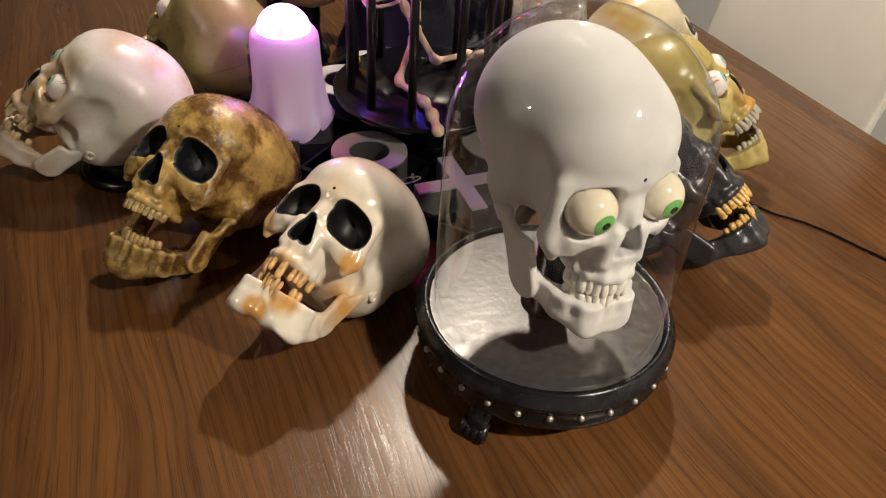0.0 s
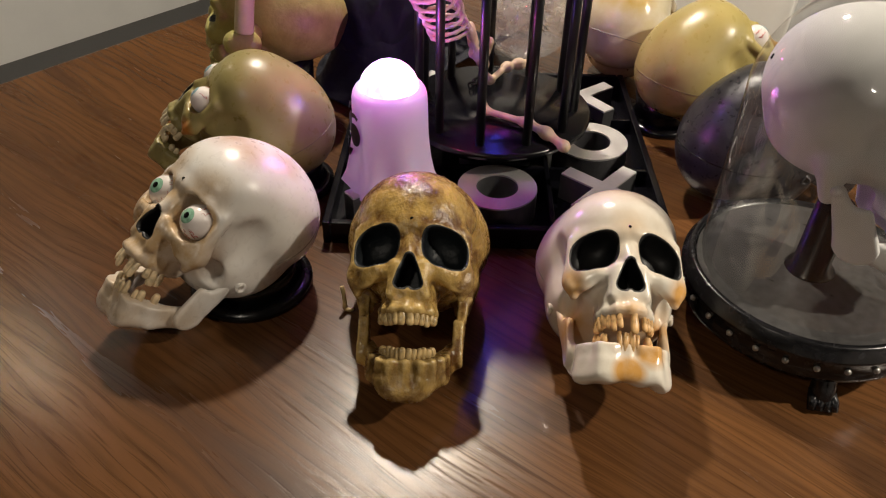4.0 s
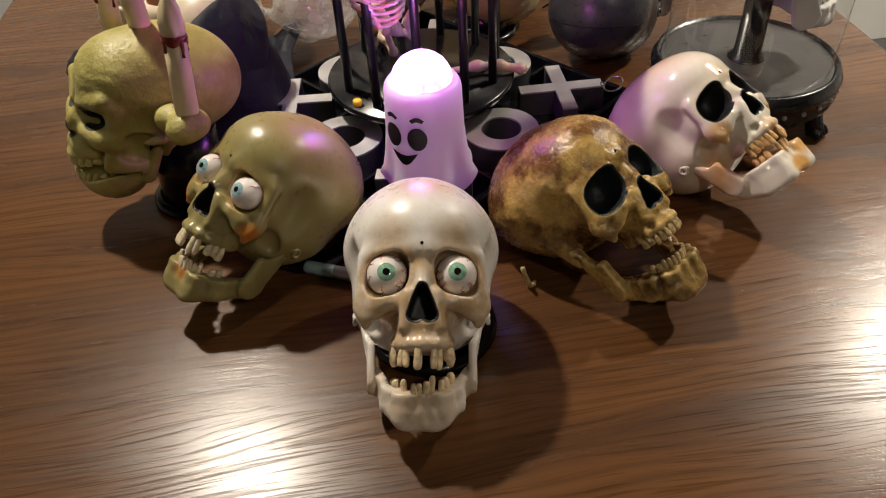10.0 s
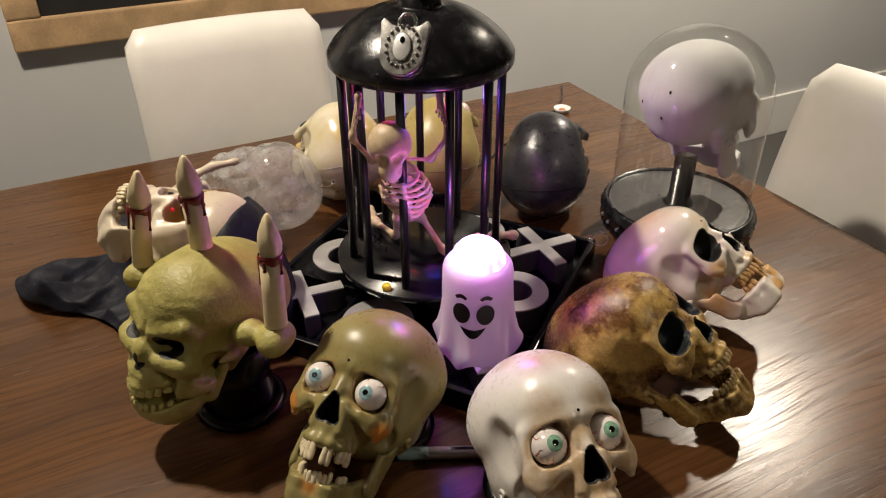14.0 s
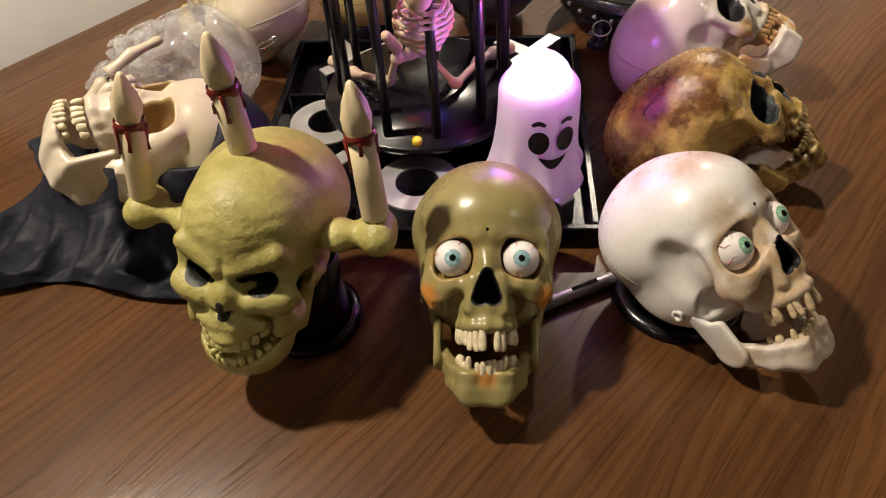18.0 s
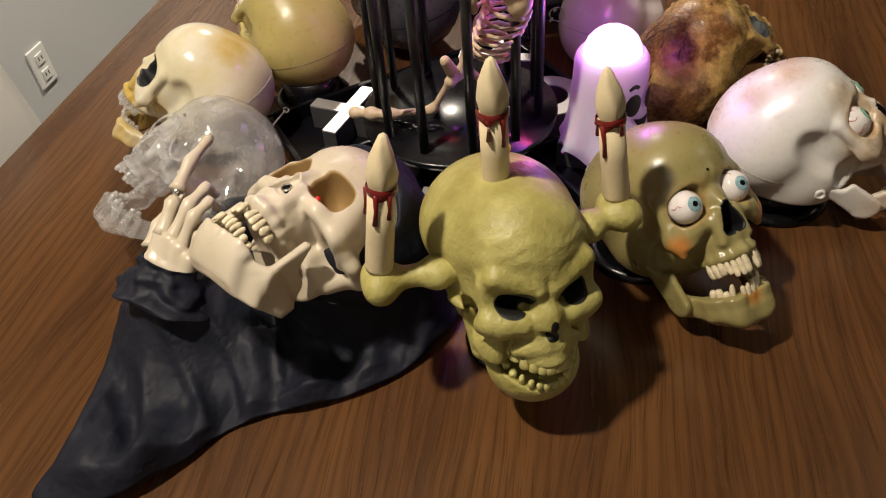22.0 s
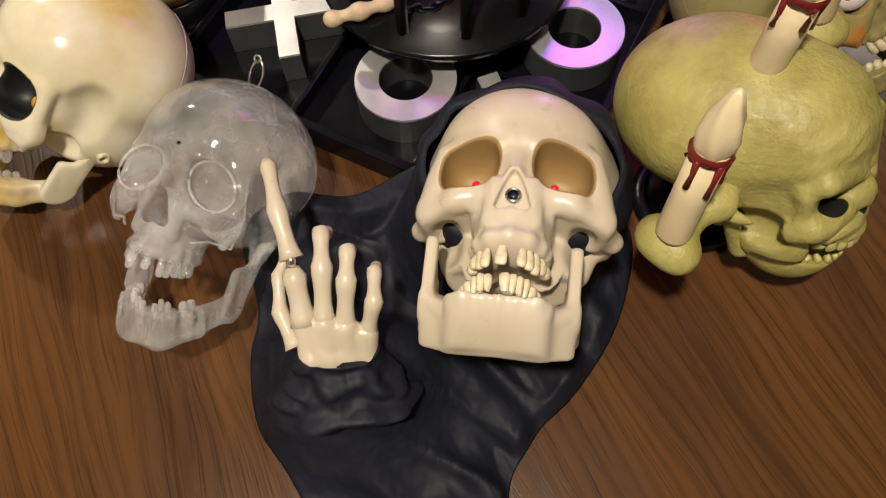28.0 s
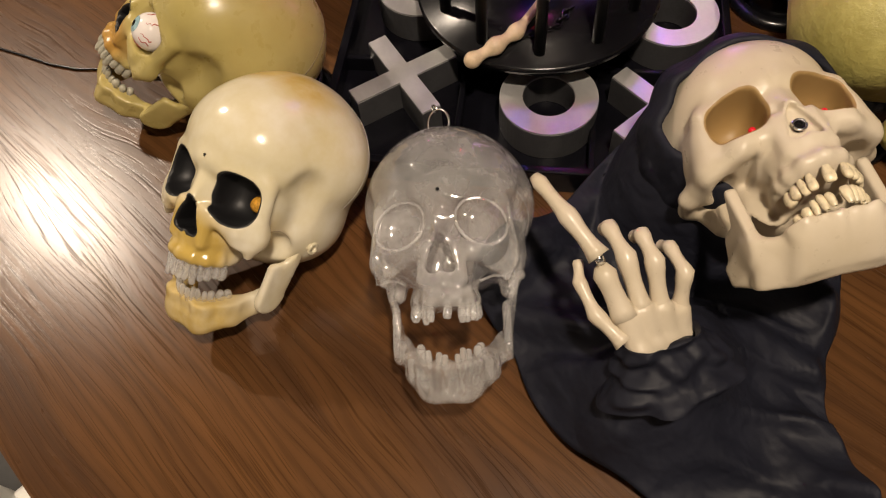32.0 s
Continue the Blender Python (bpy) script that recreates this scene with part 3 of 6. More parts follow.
def skull_fields(q):
    """Distance fields of a skull's upper part and jaw. Metres; it faces +y, the point between the eyes is the origin."""
    ex, orb = q.get("ex", 0.033), q.get("orb", (0.0205, 0.030, 0.0185))
    brow, vault = q.get("brow", 1.0), q.get("vault", 1.0)
    chin_w, floor = q.get("chin_w", 0.024), q.get("floor", -0.046)
    cheek, wide = q.get("cheek", 1.0), q.get("wide", 1.0)
    muzzle = q.get("muzzle", 0.0) + 0.003

    gum = q.get("gum", 0.006)
    hard = not q.get("angry")
    lying = q.get("lying")

    def orbit(p):
        x, z = np.abs(p[0]) - ex, p[2]
        if hard:
            z = z + q.get("slant", 0.20) * x
            n = 2.6
            k = ((np.abs(x) / orb[0]) ** n + (np.abs(z) / orb[2]) ** n + (np.abs(p[1] - 0.004) / orb[1]) ** n) ** (1 / n)
            return (k - 1) * min(orb)
        return ell((np.abs(p[0]), p[1], z + 0.10 * x), (ex, 0.004, 0.0), orb)

    def nose(p):
        s = q.get("nose", 1.0)
        if hard:
            x, z = np.abs(p[0]), p[2]
            d = smax((x - s * np.interp(z, (-0.043, -0.036, -0.024, -0.010), (0.0115, 0.0125, 0.0085, 0.0025))) * 0.9, z + 0.0095, 0.004)
            d = smax(d, -0.0420 - z + 0.10 * x, 0.005)
            d = smax(d, np.abs(p[1] - 0.014) - 0.036, 0.004)
            return smax(d, -cap(p, (0, -0.004, -0.0440), (0, 0.026, -0.0415), 0.0034), 0.003)
        d = smin(ell(p, (0, 0.014, -0.0345), (0.0118 * s, 0.036, 0.0105 * s)), ell(p, (0, 0.014, -0.0225), (0.0065 * s, 0.032, 0.0145 * s)), 0.006)
        return smax(d, -cap(p, (0, 0.0, -0.0505), (0, 0.02, -0.0435), 0.0032), 0.004)

    def moulded(g):
        """The upper part of a cast skull: crisp orbits, flat cheek plates with a hanging corner, a stepped temple."""
        x = np.abs(g[0])
        p = (x, g[1], g[2])
        toy = q.get("toy")
        d = ell(g, (0, -0.080 * vault, 0.036), (0.068 * wide, 0.086 * vault, 0.066))
        d = smin(d, ell(g, (0, -0.102 * vault, 0.032), (0.075 * wide, 0.066 * vault, 0.058)), 0.025)
        d = smin(d, ell(g, (0, -0.034, 0.036), (0.054, 0.042, 0.042)), 0.022)
        d = smin(d, ell(g, (0, -0.085, -0.012), (0.052, 0.062, 0.034)), 0.025)
        if toy:
            d = smin(d, ell(g, (0, -0.088, -0.026), (0.066 * wide, 0.068, 0.048)), 0.020)
        else:
            d = smin(d, cap(p, (0.055, -0.082, -0.016), (0.050, -0.078, -0.046), 0.013, 0.008), 0.010)
        # step behind the cheek, under the temple's edge
        if not lying:
            d = smax(d, -ell(p, (0.082 * wide, -0.040, 0.000), (0.031, 0.027, 0.044)), 0.006)
        # face block, brow, cheek plates and the upper jaw's arch
        d = smin(d, ell(p, (0.026, -0.030, -0.006), (0.028, 0.032, 0.034)), 0.010)
        d = smin(d, cap(p, (0.005, 0.0040, 0.0215), (0.046, -0.012, 0.0195), 0.0075 * brow, 0.0062 * brow), 0.010)
        d = smin(d, cap(p, (0.0515, -0.014, 0.016), (0.0530, -0.013, -0.022), 0.0060, 0.0066), 0.006)
        if lying:
            d = smin(d, cap(p, (0.038, -0.002, -0.027), (0.060, -0.022, -0.030), 0.0100, 0.0095), 0.010)
            d = smin(d, cap(p, (0.060, -0.022, -0.028), (0.0725, -0.056, -0.026), 0.0095, 0.0060), 0.008)
            d = smin(d, cap(p, (0.0725, -0.056, -0.026), (0.068, -0.085, -0.020), 0.0060, 0.0070), 0.010)
            d = smin(d, cap(p, (0.0530, -0.012, 0.014), (0.060, -0.022, -0.024), 0.0070, 0.0090), 0.010)
            d = smin(d, ell(p, (0.057, -0.040, -0.010), (0.014, 0.032, 0.030)), 0.008)
            d = smax(d, np.where((x > 0.030) & (g[1] > -0.07), -0.0365 - g[2] - 0.25 * (x - 0.055), -1), 0.0025)
            d = smin(d, ell(g, (0, -0.068, -0.050), (0.053, 0.034, 0.046)), 0.006)
        else:
            plate = smax(np.abs(g[1] + 0.008 + 0.55 * (x - 0.045)) * 0.88 - 0.0065, np.sqrt((x - 0.046) ** 2 + (g[2] + 0.026) ** 2) - 0.0150 * cheek, 0.005)
            d = smin(d, plate, 0.006)
            d = smin(d, cap(p, (0.0535, -0.013, -0.030), (0.0500, -0.012, -0.044), 0.0062 * cheek, 0.0040 * cheek), 0.006)
        d = smin(d, ell(g, (0, -0.020, -0.044), (0.0275, 0.031 + muzzle, 0.027)), 0.010)
        d = smin(d, ell(g, (0, -0.0165, -0.0610), (0.0290, 0.0310 + muzzle, 0.0130)), 0.006)
        d = smin(d, cap(p, (0.013, 0.006, -0.023), (0.041, -0.003, -0.026), 0.0068), 0.008)
        d = smin(d, cap(p, (0.0115, 0.0100, -0.018), (0.0165, 0.0085, -0.046), 0.0050), 0.006)
        d = smin(d, cap(g, (0, 0.001, 0.014), (0, 0.0135, -0.011), 0.0060, 0.0048), 0.008)
        d = smin(d, ell(g, (0, -0.004, -0.006), (0.0150, 0.0165, 0.022)), 0.005)
        # hollows beside the nose, root ridges over the teeth, hollow palate
        d = smax(d, -ell(p, (0.0330, 0.0135, -0.0420), (0.0090, 0.0090, 0.0110)), 0.008)
        roots = np.cos(np.arctan2(x, np.maximum(g[1] + 0.0185, 1e-4)) * 15.0)
        d = d - 0.0009 * roots * np.clip(1 - np.abs(g[2] + 0.060) / 0.014, 0, 1) * (g[1] > -0.018)
        d = smax(d, -ell(p, (0.0500, -0.040, -0.042), (0.0110, 0.021, 0.018)), 0.005)
        d = smax(d, -ell(g, (0, -0.040, -0.092), (0.0215, 0.046, 0.026)), 0.004)
        # raised rims
        eye, gap = orbit(g), nose(g)
        if lying:
            gap = smax(gap, 0.0085 + 0.10 * (g[2] + 0.03) - g[1], 0.002)
        rim = q.get("edge", 0.0012)
        d = d - rim * np.exp(-(np.maximum(eye, 0) / 0.0035) ** 2) - 0.8 * rim * np.exp(-(np.maximum(gap, 0) / 0.003) ** 2)
        d = smax(d, -eye, 0.0020)
        d = smax(d, -gap, 0.0016)
        d = smax(d, np.where(g[1] > -0.045, -0.0745 + gum - g[2], -1), 0.003)
        if q.get("rough"):
            a = q["rough"]
            d = d + a * (np.sin(g[0] * 210 + 1.3 * np.sin(g[2] * 160)) * np.sin(g[1] * 190 + 2) * np.sin(g[2] * 230 + np.sin(g[0] * 120)))
            d = d + 0.4 * a * np.sin(g[0] * 420 + 2 * np.sin(g[1] * 300)) * np.sin(g[2] * 390 + 1.7 * np.sin(g[0] * 260))
        if q.get("facet"):
            d = smax(d, -0.76 * (g[1] + 0.158) - 0.65 * (g[2] - 0.028), 0.003)
        if floor is not None:
            d = smax(d, floor - (g[2] - 0.30 * np.minimum(g[1] + 0.06, 0)) - 0.06 * (g[1] > -0.045), 0.004)
        return d

    def mandible(g):
        """A lower jaw of thin plates: a bowed front that carries the teeth and two notched side arms."""
        x, y, z = np.abs(g[0]), g[1] - muzzle - 0.16 * np.minimum(g[2] + 0.100, 0), g[2]
        run = [(0.0, 0.0075), (chin_w * 0.75, 0.0050), (chin_w + 0.005, -0.0130), (0.0465, -0.0580)]
        line = None
        for (ax, ay), (bx, by) in zip(run, run[1:]):
            dx, dy = bx - ax, by - ay
            h = np.clip(((x - ax) * dx + (y - ay) * dy) / (dx * dx + dy * dy), 0, 1)
            c = np.sqrt((x - ax - dx * h) ** 2 + (y - ay - dy * h) ** 2)
            line = c if line is None else smin(line, c, 0.018)
        thick = q.get("plate_t", 0.0042) + 0.16 * np.clip(-0.094 - z, 0, 0.026) * (1 - 0.5 * np.clip(-g[1] / 0.05, 0, 1))
        back = np.clip(-(g[1] + 0.010) / 0.045, 0, 1)
        top = -0.0890 + gum + 0.010 * back ** 2
        base = -q.get("chin_z", 0.1205) + 0.017 * back ** 1.2 + q.get("round", 0.010) * np.clip(x / 0.034, 0, 1) ** 2 * (1 - 0.6 * back) - q.get("corner", 0.0) * np.exp(-((x - chin_w - 0.004) / 0.008) ** 2)
        base = base + q.get("wavy", 0.0008) * np.sin(g[0] * 210 + 1)
        d = smax(smax(line - thick, z - top, 0.003), base - z, 0.010)
        d = smax(d, -0.047 - g[1], 0.006)
        lift = q.get("chin", 0.0)
        if lift:
            d = smin(d, ell(g, (0, 0.007 + muzzle, -0.112), (0.021, 0.0110, 0.0100)), 0.008)
        u, arm_w = (g[1], g[2], 0 * x), q.get("arm_w", 1.2)
        arm = cap(u, (-0.0380, -0.0870, 0), (-0.0440, -0.0560, 0), 0.0100 * arm_w, 0.0042 * arm_w)
        arm = smin(arm, cap(u, (-0.0470, -0.0850, 0), (-0.0700, -0.0380, 0), 0.0100 * arm_w, 0.0042 * arm_w), 0.014)
        flare = q.get("flare", 0.17) * np.maximum(0, z + 0.086) * np.clip(-(g[1] + 0.042) / 0.020, 0, 1)
        arm = smax(arm, np.abs(x - 0.0475 - flare) - q.get("plate_t", 0.0040) * 0.95, 0.003)
        d = smin(d, arm, 0.005)
        d = smin(d, cap((x, g[1], z), (0.0460 + 0.048 * q.get("flare", 0.17), -0.0705, -0.0380), (0.0530 + 0.048 * q.get("flare", 0.17), -0.0720, -0.0350), 0.0046), 0.004)
        roots = np.cos(np.arctan2(x, np.maximum(g[1] + 0.0185, 1e-4)) * 17.0)
        d = d - q.get("root", 0.0007) * roots * np.clip(1 - np.abs(z + 0.096 - gum) / q.get("root_z", 0.012), 0, 1) * (g[1] > -0.018)
        if q.get("rough"):
            d = d + 0.7 * q["rough"] * (np.sin(g[0] * 310 + 1.3 * np.sin(z * 160)) * np.sin(g[1] * 290 + 2) * np.sin(z * 330))
        return d

    def upper(g):
        x = np.abs(g[0])
        p = (x, g[1], g[2])
        d = ell(g, (0, -0.080 * vault, 0.036), (0.068 * wide, 0.086 * vault, 0.066))
        d = smin(d, ell(g, (0, -0.102 * vault, 0.032), (0.075 * wide, 0.066 * vault, 0.058)), 0.025)
        d = smin(d, ell(g, (0, -0.034, 0.036), (0.054, 0.042, 0.042)), 0.025)
        d = smin(d, ell(g, (0, -0.085, -0.012), (0.052, 0.062, 0.034)), 0.025)
        d = smin(d, ell(p, (0.036, -0.036, -0.008), (0.022, 0.034, 0.032)), 0.014)
        d = smin(d, cap(p, (0.005, 0.0035, 0.0215), (0.047, -0.013, 0.018), 0.0080 * brow, 0.0065 * brow), 0.012)
        d = smin(d, cap(p, (0.052, -0.014, 0.015), (0.051, -0.011, -0.020), 0.0065), 0.009)
        d = smin(d, cap(p, (0.040, -0.001, -0.024), (0.054, -0.016, -0.024), 0.0105 * cheek, 0.0095 * cheek), 0.010)
        d = smin(d, cap(p, (0.055, -0.020, -0.025), (0.066, -0.066, -0.019), 0.0062 * cheek, 0.0048 * cheek), 0.008)
        d = smin(d, ell(g, (0, -0.020, -0.046), (0.029, 0.031 + muzzle, 0.030)), 0.014)
        d = smin(d, ell(g, (0, -0.016, -0.0625), (0.0285, 0.030 + muzzle, 0.0150)), 0.010)
        d = smin(d, cap(p, (0.013, 0.006, -0.022), (0.041, -0.002, -0.025), 0.008), 0.010)
        d = smin(d, cap(p, (0.0085, 0.010, -0.014), (0.016, 0.006, -0.050), 0.0055), 0.008)
        d = smin(d, cap(g, (0, 0.001, 0.014), (0, 0.013, -0.010), 0.0065, 0.0050), 0.009)
        d = smin(d, ell(g, (0, -0.004, -0.006), (0.0150, 0.0165, 0.022)), 0.005)
        d = smin(d, cap(p, (0.055, -0.082, -0.016), (0.051, -0.078, -0.042), 0.012, 0.008), 0.014)
        if q.get("angry"):
            d = smin(d, ell(p, (0.044, -0.034, -0.060), (0.014, 0.030, 0.038)), 0.014)
        d = smax(d, -ell(p, (0.077 * wide, -0.030, 0.000), (0.019, 0.021, 0.030)), 0.014)
        d = smax(d, -ell(p, (0.051, -0.043, -0.034), (0.0105, 0.024, 0.021)), 0.008)
        d = smax(d, -ell(g, (0, -0.040, -0.092), (0.021, 0.042, 0.022)), 0.006)
        d = smax(d, -orbit(g), 0.0028)
        d = smax(d, -nose(g), 0.0025)
        if gum:
            d = smax(d, np.where(g[1] > -0.045, -0.0745 + gum - g[2], -1), 0.004)
        if q.get("angry"):
            d = smin(d, cap(p, (0.008, 0.010, 0.0095), (0.044, -0.002, 0.0265), 0.0075, 0.0100), 0.008)
            d = smin(d, cap(p, (0.024, 0.008, -0.021), (0.050, -0.004, -0.019), 0.010, 0.012), 0.008)
            d = smin(d, cap(p, (0.010, 0.014, -0.046), (0.030, 0.004, -0.050), 0.0050), 0.010)
            d = smin(d, ell(g, (0, 0.012, -0.020), (0.012, 0.014, 0.018)), 0.008)
            d = smax(d, -cap(p, (0.0055, 0.028, -0.034), (0.006, 0.018, -0.030), 0.0042), 0.003)
            for k in range(3):
                d = smin(d, cap(p, (0.004 + 0.003 * k, 0.008 - 0.006 * k, 0.022 + 0.009 * k), (0.024, -0.002 - 0.006 * k, 0.034 + 0.008 * k), 0.0030), 0.005)
            wrinkle = np.sin(g[2] * 420 + np.sin(g[0] * 110 + g[2] * 60) * 2.0 + np.abs(g[0]) * 90) * 0.00030
            d = d + wrinkle * np.clip((g[1] + 0.045) * 30, 0, 1) * np.clip((g[2] - 0.02) * 40, 0, 1) * np.clip((0.085 - g[2]) * 40, 0, 1)
        if floor is not None:
            d = smax(d, floor - (g[2] - 0.30 * np.minimum(g[1] + 0.06, 0)) - 0.06 * (g[1] > -0.045), 0.006)
        return d

    def lying_jaw(g):
        """A broad jaw with a barrel-shaped chin wall that runs back to square corners, and pointed side arms."""
        x, z = np.abs(g[0]), g[2]
        y = g[1] + 26.0 * np.maximum(0, -0.094 - z) ** 2
        run = [(0.0, 0.0060), (0.0240, 0.0005), (0.0440, -0.0260), (0.0545, -0.0660)]
        line = None
        for (ax, ay), (bx, by) in zip(run, run[1:]):
            dx, dy = bx - ax, by - ay
            h = np.clip(((x - ax) * dx + (y - ay) * dy) / (dx * dx + dy * dy), 0, 1)
            c = np.sqrt((x - ax - dx * h) ** 2 + (y - ay - dy * h) ** 2)
            line = c if line is None else smin(line, c, 0.022)
        rise = np.clip((-0.012 - g[1]) / 0.02, 0, 1)
        top = -0.0985 + 0.010 * rise
        base = -0.1290 + 0.72 * np.maximum(0, -0.036 - g[1])
        d = smax(line - 0.0050, smax(z - top, base - z, 0.002), 0.003)
        d = smax(d, -0.0740 - g[1], 0.003)
        d = smin(d, cap((x, g[1], z), (0.0, -0.029, -0.1265), (0.030, -0.033, -0.1255), 0.0032), 0.004)
        u = (g[1], z, 0 * x)
        arm = cap(u, (-0.0320, -0.0900, 0), (-0.0200, -0.0520, 0), 0.0150, 0.0040)
        arm = smin(arm, cap(u, (-0.0560, -0.0900, 0), (-0.0500, -0.0800, 0), 0.0140, 0.0120), 0.012)
        arm = smax(arm, np.abs(x - 0.0505 - 0.02 * (z + 0.09)) - 0.0046, 0.003)
        d = smin(d, arm, 0.008)
        ridge = np.cos(np.arctan2(x, np.maximum(g[1] + 0.0185, 1e-4)) * 17.0)
        return d - 0.0007 * ridge * np.clip(1 - np.abs(z + 0.104) / 0.010, 0, 1) * (g[1] > -0.018)

    def jaw(g):
        x = np.abs(g[0])
        p = (x, g[1], g[2])
        fat = 0.0100
        d = cap(p, (0.0, 0.004 + muzzle, -0.106), (chin_w, -0.006 + muzzle * 0.8, -0.104), fat)
        d = smin(d, cap(p, (chin_w, -0.006 + muzzle * 0.8, -0.104), (0.046, -0.052, -0.088), fat * 0.93, fat * 0.8), 0.008)
        d = smin(d, cap(p, (0.0, 0.003 + muzzle, -0.0955 + gum), (0.018, -0.004 + muzzle, -0.0945 + gum), 0.0062), 0.008)
        d = smin(d, cap(p, (0.018, -0.004 + muzzle, -0.0945 + gum), (0.030, -0.038, -0.089 + gum), 0.0062), 0.008)
        d = smin(d, cap(p, (0.0470, -0.056, -0.086), (0.0510, -0.066, -0.040), 0.0095, 0.0070), 0.010)
        d = smin(d, cap(p, (0.046, -0.044, -0.080), (0.0500, -0.046, -0.042), 0.0085, 0.0045), 0.016)
        d = smin(d, cap(p, (0.0505, -0.068, -0.036), (0.054, -0.071, -0.029), 0.0055, 0.0060), 0.005)
        d = smax(d, -ell(g, (0, -0.045, -0.098), (0.030, 0.045, 0.022)), 0.006)
        if q.get("angry"):
            bowl = ell(g, (0, -0.024, -0.082), (0.0470, 0.046, 0.041))
            d = smax(bowl, g[2] + 0.0845 - 9.0 * g[0] ** 2, 0.004)
            d = smin(d, cap(p, (0.0440, -0.052, -0.080), (0.0510, -0.066, -0.040), 0.0095, 0.0070), 0.010)
        return d

    return (moulded if hard else upper), (lying_jaw if lying else mandible if hard else jaw), orbit, nose


def tooth_mesh(kind, w, h, d, mat):
    """One tooth, root up: rounded, widest near the biting edge."""
    bm = bmesh.new()
    rings = []
    for k, (t, s) in enumerate(((0.5, 0.55), (0.30, 0.78), (0.05, 0.95), (-0.22, 1.0), (-0.40, 0.92), (-0.48, 0.66), (-0.5, 0.35))):
        ring = []
        for i in range(10):
            a = 2 * math.pi * i / 10
            cx, cy = math.cos(a), math.sin(a)
            sq = 1.0 / max(abs(cx), abs(cy)) ** 0.45
            ring.append(bm.verts.new((cx * sq * w * 0.5 * s, cy * sq * d * 0.5 * (s if t > -0.3 else s * 0.8), t * h)))
        rings.append(ring)
    for a, b in zip(rings, rings[1:]):
        for i in range(10):
            bm.faces.new((a[i], b[i], b[(i + 1) % 10], a[(i + 1) % 10]))
    bm.faces.new(rings[-1])
    me = bpy.data.meshes.new(kind)
    bmesh.ops.recalc_face_normals(bm, faces=bm.faces)
    bm.to_mesh(me)
    bm.free()
    me.materials.append(mat)
    me.polygons.foreach_set("use_smooth", [True] * len(me.polygons))
    return me


def add_teeth(parent, q, mat, rows, rng):
    """Teeth along the dental arches: rows of (upper?, angles in degrees, height)."""
    muzzle = q.get("muzzle", 0.0) + 0.003
    long_, wide_ = q.get("tooth_h", 1.0), q.get("tooth_w", 1.0)
    kinds = {}
    uneven = q.get("uneven", 0.22)
    for is_upper, angle, holder in rows:
        a = radians(angle)
        x, y = q.get("arch", 0.0255) * math.sin(a), -0.0185 + (0.0285 + muzzle) * math.cos(a)
        back = abs(angle) > 50
        w = (0.0076 if abs(angle) < 12 else 0.0062 if not back else 0.0080) * wide_ * (1 if is_upper else 0.85)
        h = (0.0175 if not back else 0.0135) * long_ * (1 if is_upper else 0.9)
        key = (round(w, 5), round(h, 5), is_upper)
        if key not in kinds:
            kinds[key] = tooth_mesh("tooth", w, h, 0.0058 if not back else 0.0085, mat)
        grow = 1 + rng.uniform(-uneven, uneven)
        gum = q.get("gum", 0.006)
        z = (-0.02 - (0.0530 - gum) - h * 0.22 * grow) if is_upper else (-0.0935 + gum + q.get("low", 0.0) + h * 0.30 * grow)
        z += q.get("smile", 0.0) * (1 - math.cos(a))
        m = pose(x, y, z, rng.uniform(-6, 6) + (0 if is_upper else 180), rng.uniform(-7, 7), -angle if is_upper else angle)
        part("tooth", kinds[key], None, holder, m=m @ Matrix.Diagonal((1 - 0.4 * (1 - grow) if uneven else 1, 1, grow, 1)))


def eyeball(parent, at, r, gaze, white, iris, veins=0, seed=0, iris_r=0.44):
    """An eyeball with iris, pupil and painted veins; gaze: degrees up and sideways."""
    m = Matrix.Translation(at) @ pose(0, 0, 0, gaze[0], 0, gaze[1])
    e = part("eyeball", ball(r, pose(0, 0, 0, 90, 0, 0), 28, 18), white, parent, "glossy round eyeball", m)

    def disc(name, a0, a1, lift, mat, label):
        prof = [(r * lift * math.sin(a0 + (a1 - a0) * k / 5), r * lift * math.cos(a0 + (a1 - a0) * k / 5)) for k in range(6)]
        if a0 == 0:
            prof[0] = (0, r * lift)
        part(name, lathe(prof, 28), mat, e, label, pose(0, 0, 0, -90, 0, 0))

    ring = math.asin(iris_r)
    disc("iris", ring * 0.34, ring, 1.012, iris, "coloured iris")
    disc("pupil", 0, ring * 0.38, 1.020, PUPIL, "black pupil")
    rng = random.Random(seed)
    for k in range(veins):
        a, b = rng.uniform(0, 6.28), ring + 0.35
        pts = []
        for j in range(7):
            th = 1.45 - (1.45 - b) * j / 6
            aa = a + rng.uniform(-0.12, 0.12)
            pts.append(Vector((math.sin(th) * math.cos(aa), math.cos(th), math.sin(th) * math.sin(aa))) * r * 1.001)
        part("vein", tube(pts, [0.0006 * (1 - j / 9) for j in range(7)], 5), VEIN, e)
    return e


def spread(angles, gaps):
    return [a for i, a in enumerate(angles) if i not in gaps]


ARCH = [-84, -71, -58, -46, -34, -22, -8.5, 8.5, 22, 34, 46, 58, 71, 84]
ARCH_LOW = [-80, -66, -52, -40, -29, -18, -7, 7, 18, 29, 40, 52, 66, 80]


FORMS = {}


